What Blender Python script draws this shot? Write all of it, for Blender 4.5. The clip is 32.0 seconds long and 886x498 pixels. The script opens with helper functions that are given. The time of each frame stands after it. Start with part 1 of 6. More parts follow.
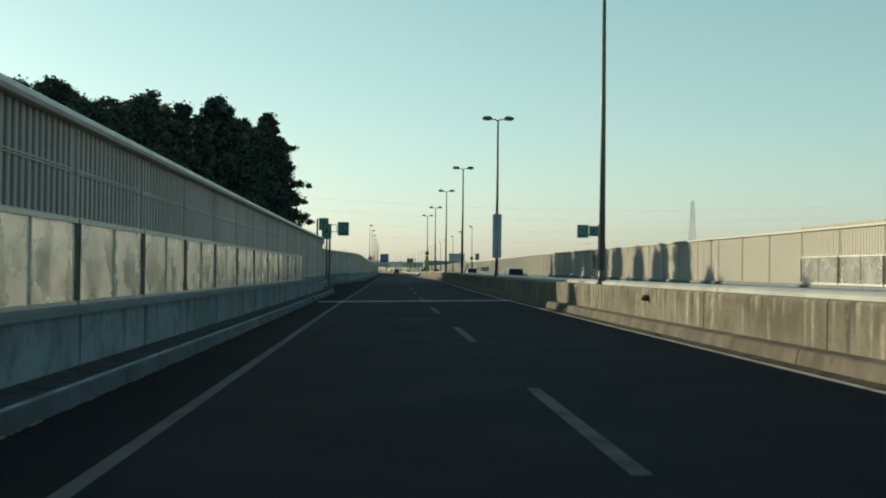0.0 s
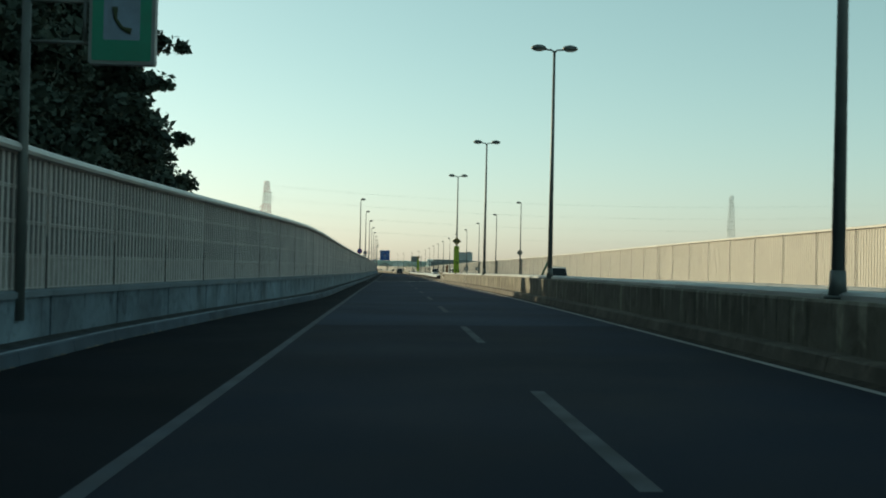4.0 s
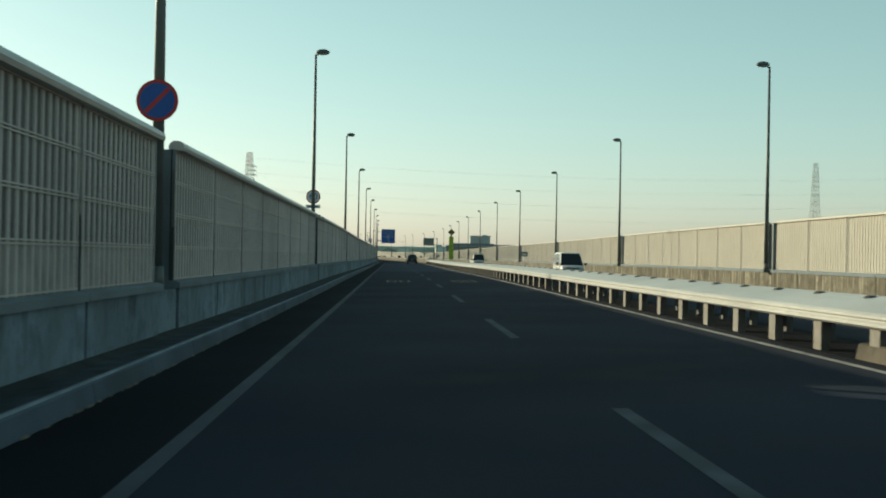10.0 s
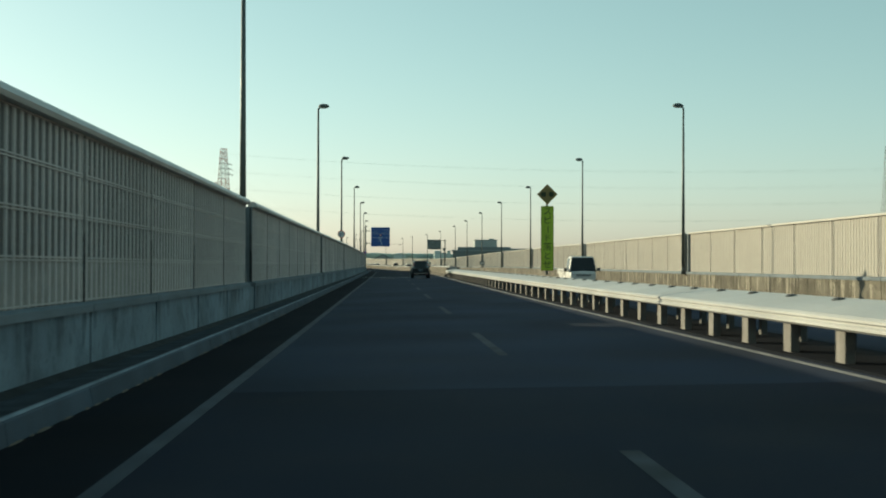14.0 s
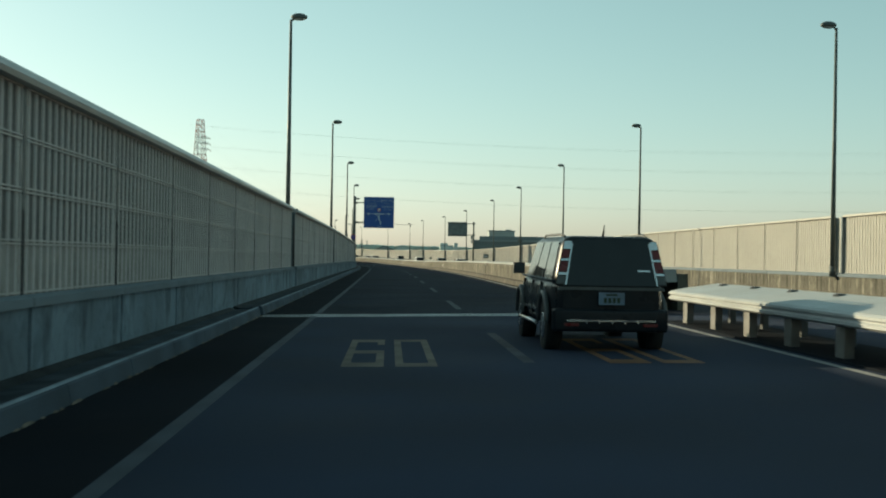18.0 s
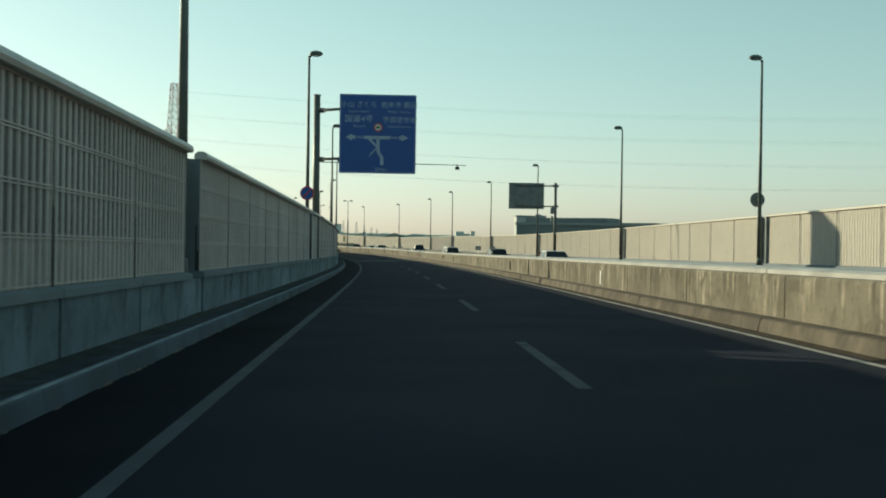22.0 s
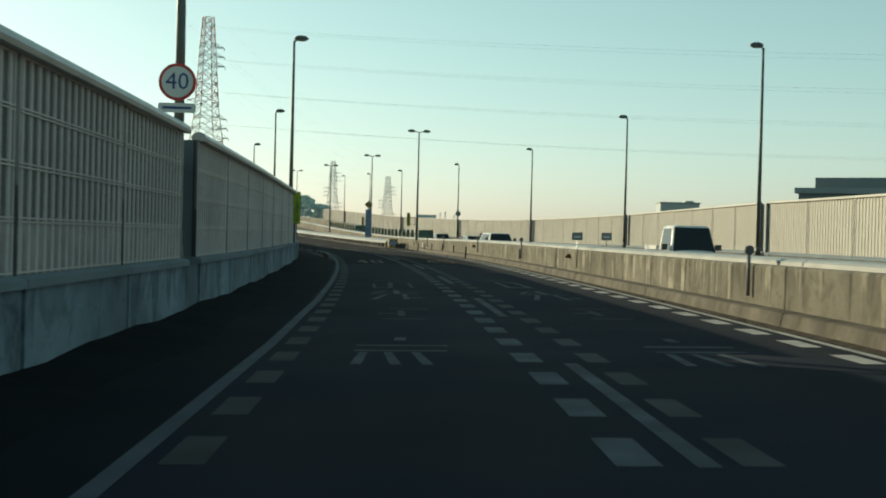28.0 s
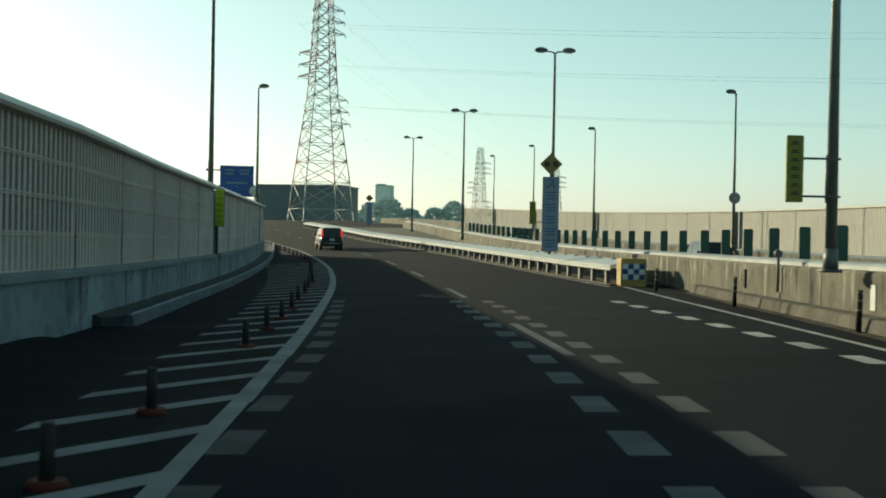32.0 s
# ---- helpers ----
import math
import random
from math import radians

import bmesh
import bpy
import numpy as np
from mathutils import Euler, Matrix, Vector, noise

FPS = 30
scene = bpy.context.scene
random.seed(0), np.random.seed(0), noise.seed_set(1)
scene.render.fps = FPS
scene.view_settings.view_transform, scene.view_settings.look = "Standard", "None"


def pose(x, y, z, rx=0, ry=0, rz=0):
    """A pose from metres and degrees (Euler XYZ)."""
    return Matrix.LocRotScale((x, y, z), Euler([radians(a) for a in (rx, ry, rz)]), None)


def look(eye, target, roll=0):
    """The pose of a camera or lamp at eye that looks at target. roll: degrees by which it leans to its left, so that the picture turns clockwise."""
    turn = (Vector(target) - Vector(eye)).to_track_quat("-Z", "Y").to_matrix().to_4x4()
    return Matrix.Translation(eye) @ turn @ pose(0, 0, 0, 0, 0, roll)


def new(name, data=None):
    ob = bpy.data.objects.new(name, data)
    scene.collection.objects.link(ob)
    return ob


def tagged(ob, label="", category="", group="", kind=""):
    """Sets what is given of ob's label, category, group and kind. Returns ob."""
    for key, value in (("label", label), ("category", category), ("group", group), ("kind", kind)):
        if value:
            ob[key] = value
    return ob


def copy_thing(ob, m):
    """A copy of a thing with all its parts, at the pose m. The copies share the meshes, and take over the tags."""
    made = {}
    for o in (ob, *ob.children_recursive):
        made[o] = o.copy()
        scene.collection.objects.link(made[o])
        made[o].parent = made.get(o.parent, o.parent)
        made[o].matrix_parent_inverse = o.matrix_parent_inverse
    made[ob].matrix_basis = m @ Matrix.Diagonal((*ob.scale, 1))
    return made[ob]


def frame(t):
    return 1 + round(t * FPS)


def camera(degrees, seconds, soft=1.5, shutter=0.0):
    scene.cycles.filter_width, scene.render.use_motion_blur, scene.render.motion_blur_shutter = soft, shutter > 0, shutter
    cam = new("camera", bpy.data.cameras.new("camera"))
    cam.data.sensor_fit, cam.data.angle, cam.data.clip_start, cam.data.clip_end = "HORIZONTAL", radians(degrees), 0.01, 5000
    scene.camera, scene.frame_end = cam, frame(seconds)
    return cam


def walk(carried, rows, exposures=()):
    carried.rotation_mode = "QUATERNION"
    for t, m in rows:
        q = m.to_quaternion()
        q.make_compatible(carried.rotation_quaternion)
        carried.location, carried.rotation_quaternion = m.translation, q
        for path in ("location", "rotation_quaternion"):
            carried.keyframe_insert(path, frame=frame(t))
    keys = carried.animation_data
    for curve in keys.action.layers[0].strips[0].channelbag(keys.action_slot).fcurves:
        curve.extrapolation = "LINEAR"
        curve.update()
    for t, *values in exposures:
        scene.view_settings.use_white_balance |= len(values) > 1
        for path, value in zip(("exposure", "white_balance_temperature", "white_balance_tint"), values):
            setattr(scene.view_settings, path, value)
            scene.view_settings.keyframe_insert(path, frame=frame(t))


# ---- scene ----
cam = camera(41.0, 32.0, soft=1.9, shutter=0.1)
PATH = [
    (0, (-1.665, 0.000, 1.298), (-1.193, 9.988, 1.417), 0.63),
    (0.5, (-1.699, 10.443, 1.217), (-1.259, 20.433, 1.302), 0.62),
    (1, (-1.788, 21.054, 1.138), (-1.365, 31.045, 1.210), 0.25),
    (1.5, (-1.734, 32.079, 1.062), (-1.315, 42.069, 1.149), 0.36),
    (2, (-1.741, 42.823, 0.994), (-1.295, 52.812, 1.108), 0.55),
    (2.5, (-1.672, 53.471, 0.933), (-1.219, 63.460, 1.058), 0.91),
    (3, (-1.636, 64.008, 0.877), (-1.175, 73.996, 0.993), 1.02),
    (3.5, (-1.555, 74.551, 0.825), (-1.094, 84.540, 0.927), 1.13),
    (5.5, (-1.425, 116.234, 0.650), (-0.963, 126.221, 0.858), 1.53),
    (6, (-1.484, 126.752, 0.599), (-1.031, 136.740, 0.789), 1.33),
    (6.5, (-1.513, 137.607, 0.535), (-1.068, 147.596, 0.701), 1.36),
    (7, (-1.536, 148.412, 0.461), (-1.094, 158.401, 0.554), 1.46),
    (7.5, (-1.575, 159.311, 0.374), (-1.145, 169.302, 0.383), 1.54),
    (8, (-1.567, 170.321, 0.282), (-1.154, 180.312, 0.317), 1.64),
    (8.5, (-1.481, 181.345, 0.192), (-1.092, 191.338, 0.230), 1.54),
    (9, (-1.502, 192.777, 0.101), (-1.114, 202.769, 0.125), 1.40),
    (9.5, (-1.493, 204.170, 0.014), (-1.097, 214.162, 0.022), 1.38),
    (10, (-1.518, 215.511, -0.070), (-1.093, 225.502, -0.068), 1.04),
    (10.5, (-1.484, 226.656, -0.145), (-1.037, 236.646, -0.079), 0.96),
    (11, (-1.402, 237.932, -0.215), (-0.960, 247.922, -0.155), 0.80),
    (11.5, (-1.306, 249.140, -0.276), (-0.862, 259.130, -0.240), 0.67),
    (12, (-1.263, 260.315, -0.331), (-0.801, 270.304, -0.313), 0.54),
    (12.5, (-1.227, 271.535, -0.389), (-0.746, 281.524, -0.317), 0.23),
    (13, (-1.148, 282.699, -0.457), (-0.645, 292.686, -0.353), 0.10),
    (13.5, (-1.122, 293.889, -0.536), (-0.630, 303.876, -0.448), 0.11),
    (14, (-1.186, 305.262, -0.628), (-0.726, 315.251, -0.567), 0.15),
    (14.5, (-1.205, 316.446, -0.726), (-0.776, 326.437, -0.687), 0.26),
    (15, (-1.283, 327.641, -0.818), (-0.862, 337.632, -0.822), 0.29),
    (15.5, (-1.267, 339.033, -0.904), (-0.862, 349.025, -0.922), 0.36),
    (17.5, (-1.303, 385.542, -1.196), (-0.889, 395.534, -1.182), 0.83),
    (18, (-1.295, 396.999, -1.267), (-0.851, 406.989, -1.261), 0.99),
    (18.5, (-1.251, 408.319, -1.338), (-0.793, 418.309, -1.335), 0.90),
    (19, (-1.252, 419.753, -1.411), (-0.786, 429.743, -1.415), 1.12),
    (19.5, (-1.277, 431.223, -1.484), (-0.816, 441.212, -1.458), 0.90),
    (20, (-1.321, 442.527, -1.558), (-0.862, 452.516, -1.506), 0.78),
    (20.5, (-1.380, 453.755, -1.631), (-0.944, 463.746, -1.616), 0.95),
    (21, (-1.439, 464.937, -1.705), (-1.039, 474.929, -1.747), 0.86),
    (21.5, (-1.524, 476.055, -1.787), (-1.148, 486.048, -1.851), 0.73),
    (22, (-1.568, 487.256, -1.880), (-1.214, 497.249, -1.964), 0.85),
    (22.5, (-1.610, 498.372, -1.981), (-1.279, 508.366, -2.082), 0.83),
    (23, (-1.635, 509.509, -2.091), (-1.338, 519.504, -2.222), 0.85),
    (23.5, (-1.670, 520.658, -2.207), (-1.412, 530.653, -2.377), 0.42),
    (24, (-1.763, 531.907, -2.325), (-1.528, 541.902, -2.520), 0.61),
    (24.5, (-1.897, 542.827, -2.439), (-1.702, 552.824, -2.589), 0.44),
    (26.5, (-3.068, 583.943, -2.848), (-3.199, 593.942, -2.901), 1.10),
    (27, (-3.583, 594.473, -2.936), (-3.840, 604.469, -3.028), 1.21),
    (27.5, (-4.232, 605.039, -3.015), (-4.604, 615.031, -3.143), 1.48),
    (28, (-4.953, 615.238, -3.084), (-5.427, 625.226, -3.226), 1.44),
    (28.5, (-5.754, 625.080, -3.138), (-6.350, 635.061, -3.297), 1.22),
    (29, (-6.584, 634.748, -3.179), (-7.383, 644.715, -3.365), 1.05),
    (29.5, (-7.549, 644.356, -3.208), (-8.531, 654.306, -3.425), 0.97),
    (30, (-8.669, 653.809, -3.225), (-9.808, 663.742, -3.430), 0.96),
    (30.5, (-9.913, 663.049, -3.233), (-11.186, 672.966, -3.430), 1.20),
    (31, (-11.282, 672.350, -3.247), (-12.715, 682.246, -3.412), 1.09),
    (31.5, (-12.849, 681.756, -3.273), (-14.430, 691.629, -3.397), 1.13),
    (32, (-14.478, 691.085, -3.310), (-16.235, 700.929, -3.406), 1.05),
]
walk(cam, [(t, look(eye, target, roll)) for t, eye, target, roll in PATH], [(0, 0.7, 6850, -2), (29, 0.7, 6850, -2.5), (32, 0.7, 6850, -5)])

# ---- world and sun ----
SUN_EL, SUN_AZ = radians(15.0), radians(-52)      # azimuth from +y towards +x
world = bpy.data.worlds.new("world")
scene.world = world
world.use_nodes = True
wn = world.node_tree.nodes
sky = wn.new("ShaderNodeTexSky")
sky.sky_type = "NISHITA"
sky.sun_disc = False
sky.sun_elevation, sky.sun_rotation = SUN_EL, SUN_AZ
sky.air_density, sky.dust_density, sky.ozone_density = 1.0, 0.8, 3.0
flat_sky = wn.new("ShaderNodeGamma")
flat_sky.inputs[1].default_value = 0.78
world.node_tree.links.new(sky.outputs[0], flat_sky.inputs[0])
# morning haze: the blue and the yellow of the sky drawn together to a pale teal
split, joined = wn.new("ShaderNodeSeparateColor"), wn.new("ShaderNodeCombineColor")
world.node_tree.links.new(flat_sky.outputs[0], split.inputs[0])
for k, (p, q, s, gain) in enumerate(((0, 2, 0.04, 0.96), (1, 2, 0.12, 1.01), (2, 1, 0.45, 0.985))):
    blend = wn.new("ShaderNodeMix")
    blend.inputs[0].default_value = s
    scale_by = wn.new("ShaderNodeMath")
    scale_by.operation = "MULTIPLY"
    scale_by.inputs[1].default_value = gain
    world.node_tree.links.new(split.outputs[p], blend.inputs[2])
    world.node_tree.links.new(split.outputs[q], blend.inputs[3])
    world.node_tree.links.new(blend.outputs[0], scale_by.inputs[0])
    world.node_tree.links.new(scale_by.outputs[0], joined.inputs[k])
world.node_tree.links.new(joined.outputs[0], wn["Background"].inputs["Color"])
wn["Background"].inputs["Strength"].default_value = 0.143
sun = new("sun", bpy.data.lights.new("sun", "SUN"))
sun.data.energy, sun.data.angle, sun.data.color = 4.1, radians(0.6), (1.0, 0.845, 0.62)
sun.matrix_world = look((0, 0, 60), Vector((0, 0, 60)) - Vector((math.sin(SUN_AZ) * math.cos(SUN_EL), math.cos(SUN_AZ) * math.cos(SUN_EL), math.sin(SUN_EL))))

# ---- the line of the road: s along it, n to its right of the lane line, z above it ----
KAPPA = [0.075, 0.088, -0.203, 0.053, 0.082, -0.019, 0.023, 0.053, -0.077, 0.050, 0.084, 0.123, 0.526, 1.135, 1.506, 0.994, 1.012, 0.556, 0.400, 0.306, 0.234, 0.179, 0.138, 0.107, 0.083, 0.065, 0.052, 0.042, 0.035, 0.031, 0.029]
SLOPE = [-0.893, -0.770, -0.520, -0.371, -0.854, -0.741, -0.459, -0.900, -0.591, -0.636, -0.658, -1.040, -1.047, -0.678, -0.046, -0.681, 1.306, 2.876, 2.605, 2.023, 1.568, 1.213, 0.935, 0.722, 0.560, 0.439, 0.348, 0.283, 0.237, 0.208, 0.195]
KNOTS = np.arange(-40, 1500, 50.0)
STEP = 2.0
GRID = np.arange(-40, 1500, STEP)
_k, _g = np.interp(GRID, KNOTS, KAPPA) * 1e-3, np.interp(GRID, KNOTS, SLOPE) * 1e-2
ZERO = int(40 / STEP)


def summed(v):
    total = np.concatenate([[0], np.cumsum((v[1:] + v[:-1]) / 2 * STEP)])
    return total - total[ZERO]


_psi = summed(_k)
_x, _y, _z = summed(-np.sin(_psi)), summed(np.cos(_psi)), summed(_g)


def turn(s):
    return float(np.interp(s, GRID, _psi))


FALL = 0.0148     # both carriageways fall away from the median


def at(s, n=0.0, z=0.0):
    """The place s along, n to the right, z above the road."""
    p, over = turn(s), s - min(max(s, GRID[0]), GRID[-1])
    ridge = 5.72 + float(np.interp(s, (700, 712, 728, 745, 1000), (0, 0.8, 1.5, 1.2, 0.5)))
    z += FALL * (n if n < ridge else ridge - 0.3 * (n - ridge))
    return Vector((np.interp(s, GRID, _x) + n * math.cos(p) - over * math.sin(p), np.interp(s, GRID, _y) + n * math.sin(p) + over * math.cos(p), np.interp(s, GRID, _z) + z))


def stand(s, n=0.0, z=0.0, yaw=0.0):
    """A pose on the road: local y runs along it, x to the right."""
    return Matrix.Translation(at(s, n, z)) @ Matrix.Rotation(turn(s) + radians(yaw), 4, "Z")

# ---- materials ----
def material(name, base, rough=0.7, metal=0.0, vary=0.25, scale=3.0, fine=60.0, bump=0.15, streak=0.0, streak_col=(0.05, 0.045, 0.035), spec=0.4, each=0.0, lime=0.7, runs=(2.4, 0.24)):
    m = bpy.data.materials.new(name)
    m.use_nodes = True
    nt = m.node_tree
    N, L = nt.nodes, nt.links
    b = N["Principled BSDF"]
    b.inputs["Roughness"].default_value, b.inputs["Metallic"].default_value = rough, metal
    b.inputs["Specular IOR Level"].default_value = spec
    tc = N.new("ShaderNodeTexCoord")
    geo = N.new("ShaderNodeNewGeometry")

    def tex(size, detail, vec, distort=0.0):
        n = N.new("ShaderNodeTexNoise")
        n.inputs["Scale"].default_value, n.inputs["Detail"].default_value, n.inputs["Distortion"].default_value = size, detail, distort
        L.new(vec, n.inputs["Vector"])
        return n.outputs[0]

    def mix(kind, fac, a, c):
        n = N.new("ShaderNodeMix")
        n.data_type, n.blend_type = "RGBA", kind
        for sock, v in ((n.inputs[0], fac), (n.inputs[6], a), (n.inputs[7], c)):
            if isinstance(v, bpy.types.NodeSocket):
                L.new(v, sock)
            else:
                sock.default_value = v if isinstance(v, float) else (*v, 1.0)
        return n.outputs[2]

    def ramp(src, lo, hi, a=0.0, c=1.0):
        n = N.new("ShaderNodeMapRange")
        n.inputs[1].default_value, n.inputs[2].default_value, n.inputs[3].default_value, n.inputs[4].default_value = lo, hi, a, c
        L.new(src, n.inputs[0])
        return n.outputs[0]

    pos = geo.outputs["Position"]
    col = mix("MIX", ramp(tex(scale, 6, pos), 0.3, 0.7), tuple(c * (1 - vary) for c in base), tuple(min(1, c * (1 + vary)) for c in base))
    grain = tex(fine, 3, pos)
    col = mix("MULTIPLY", 0.5, col, mix("MIX", ramp(grain, 0.3, 0.7), (0.72, 0.72, 0.72), (1.0, 1.0, 1.0)))
    if streak:
        # stains that run down from the top edge, each to a length of its own, and pale runs of lime
        cut = N.new("ShaderNodeSeparateXYZ")
        L.new(tc.outputs["Generated"], cut.inputs[0])
        ragged = ramp(tex(7.0, 5, pos, 0.6), 0.3, 0.7, 0.35, 1.0)
        for shift, many, lo, hi, amount, tint in ((0.0, runs[0] * 0.3, 0.46, 0.72, streak * 0.45, streak_col), (37.0, runs[0] * 1.3, 0.54, 0.70, streak * lime, tuple(min(1, c * 1.9) for c in base)), (71.0, runs[0] * 1.6, 0.56, 0.74, streak, tuple(c * 0.7 for c in streak_col))):
            mp = N.new("ShaderNodeMapping")
            mp.inputs["Scale"].default_value = (many, many, runs[1] * many * 0.12)
            mp.inputs["Location"].default_value = (shift, shift * 0.7, 0)
            L.new(pos, mp.inputs[0])
            reach = N.new("ShaderNodeMath")
            reach.operation = "ADD"
            L.new(ramp(tex(1.0, 5, mp.outputs[0], 0.3), lo, hi, 0.0, 1.25), reach.inputs[0])
            L.new(cut.outputs[2], reach.inputs[1])
            m2 = N.new("ShaderNodeMath")
            m2.operation = "MULTIPLY"
            L.new(ramp(reach.outputs[0], 0.85, 1.25, 0.0, amount), m2.inputs[0])
            L.new(ragged, m2.inputs[1])
            col = mix("MIX", m2.outputs[0], col, tint)
        # broad damp blotches
        col = mix("MIX", ramp(tex(1.7, 9, pos, 1.2), 0.48, 0.70, 0.0, streak * 0.75), col, tuple(c * 1.3 for c in streak_col))
        col = mix("MIX", ramp(tex(9.0, 4, pos, 0.4), 0.56, 0.75, 0.0, streak * 0.5), col, tuple(c * 0.9 for c in streak_col))
    if each:
        oi = N.new("ShaderNodeObjectInfo")
        col = mix("MULTIPLY", 1.0, col, mix("MIX", oi.outputs["Random"], (1 - each,) * 3, (1.0, 1.0, 1.0)))
    L.new(col, b.inputs["Base Color"])
    L.new(ramp(tex(scale * 2, 4, pos), 0.3, 0.7, max(0.02, rough - 0.1), min(1, rough + 0.1)), b.inputs["Roughness"])
    if bump:
        bp = N.new("ShaderNodeBump")
        bp.inputs["Strength"].default_value, bp.inputs["Distance"].default_value = bump, 0.01
        L.new(grain, bp.inputs["Height"])
        L.new(bp.outputs[0], b.inputs["Normal"])
    return m


PAINT = material("road_paint", (0.30, 0.30, 0.29), 0.8, vary=0.3, scale=2.0, fine=40, spec=0.2)
FADED = material("faded_paint", (0.034, 0.036, 0.040), 0.85, vary=0.5, scale=1.5, fine=30, spec=0.2)
ORANGE_PAINT = material("orange_paint", (0.20, 0.10, 0.05), 0.8, vary=0.35, scale=2.0, fine=40, spec=0.2)
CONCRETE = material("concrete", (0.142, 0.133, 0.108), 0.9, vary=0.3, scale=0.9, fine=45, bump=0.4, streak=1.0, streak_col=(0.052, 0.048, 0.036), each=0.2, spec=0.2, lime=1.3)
# Kerb tinted blue: the cool tone of the shade is in its colour.
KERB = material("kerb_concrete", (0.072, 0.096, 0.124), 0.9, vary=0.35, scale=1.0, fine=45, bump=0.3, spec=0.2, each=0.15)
# Sky light caught by the kerb's top edge is put into this pale colour.
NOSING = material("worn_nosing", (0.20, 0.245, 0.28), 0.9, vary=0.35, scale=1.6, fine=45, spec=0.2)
FOOTING = material("footing_concrete", (0.098, 0.088, 0.072), 0.9, vary=0.45, scale=1.6, fine=45, bump=0.5, streak=0.6, streak_col=(0.040, 0.035, 0.028), each=0.15, spec=0.2, lime=0.4)
WALL = material("wall_panel", (0.455, 0.443, 0.402), 0.65, vary=0.07, scale=0.6, fine=20, bump=0.05, each=0.05, spec=0.25)
TAN_STEEL = material("tan_post_paint", (0.13, 0.122, 0.108), 0.65, vary=0.15)
# Shade in the gaps between the left wall's ribs is put into this colour.
BACKING = material("panel_backing", (0.112, 0.107, 0.106), 0.85, vary=0.2, spec=0.2)
POSTFOOT = material("bare_post_foot", (0.045, 0.045, 0.046), 0.8, vary=0.25, spec=0.2)
STEEL = material("galvanised_steel", (0.42, 0.43, 0.42), 0.45, 0.7, vary=0.15, scale=4)
POLE = material("pole_paint", (0.10, 0.115, 0.112), 0.55, 0.2, vary=0.15)
RAIL = material("white_rail_paint", (0.42, 0.434, 0.43), 0.5, vary=0.1, scale=0.5, fine=30, each=0.08)
DARK = material("dark_steel", (0.09, 0.095, 0.095), 0.55, 0.3, vary=0.2)
GROUND = material("fields", (0.14, 0.14, 0.09), 0.95, vary=0.4, scale=0.02, fine=0.4)
DIRT = material("silt", (0.046, 0.056, 0.066), 0.95, vary=0.5, scale=2.5, fine=35, bump=0.5, spec=0.1)
# Bluish line paint: the tone of the shade is mixed into it.
EDGE = material("dusty_line_paint", (0.060, 0.073, 0.091), 0.85, vary=0.3, scale=1.5, fine=35, spec=0.2)
FIGURE = material("worn_figure_paint", (0.15, 0.125, 0.10), 0.85, vary=0.4, scale=2.0, fine=30, spec=0.2)
JOINT = material("joint_steel", (0.21, 0.23, 0.235), 0.5, 0.5, vary=0.5, scale=2)
RUBBER = material("rubber", (0.015, 0.015, 0.016), 0.8, vary=0.2)
COVER = material("cover_paint", (0.34, 0.35, 0.34), 0.5, vary=0.2, scale=1.0, each=0.15)
POSTC = material("post_paint", (0.165, 0.16, 0.15), 0.7, vary=0.25, scale=5, streak=0.5, streak_col=(0.10, 0.088, 0.07))
CAPM = material("cap_zinc", (0.42, 0.42, 0.41), 0.42, 0.35, vary=0.12, scale=2.0)
DARKBLUE = material("blue_grey_steel", (0.13, 0.16, 0.18), 0.5, 0.2, vary=0.2, scale=1.5)
# Parapet and ledge tinted blue: their shade is put into the concrete colour.
SHADED_PARAPET = material("parapet_concrete", (0.19, 0.25, 0.295), 0.9, vary=0.32, scale=0.5, fine=40, bump=0.3, streak=0.75, streak_col=(0.050, 0.068, 0.083), each=0.22, spec=0.2, lime=0.2, runs=(0.8, 0.8))
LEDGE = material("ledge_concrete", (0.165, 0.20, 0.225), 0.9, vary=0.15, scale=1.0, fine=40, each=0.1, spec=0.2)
LENS = material("lamp_lens", (0.35, 0.36, 0.36), 0.2, vary=0.05)


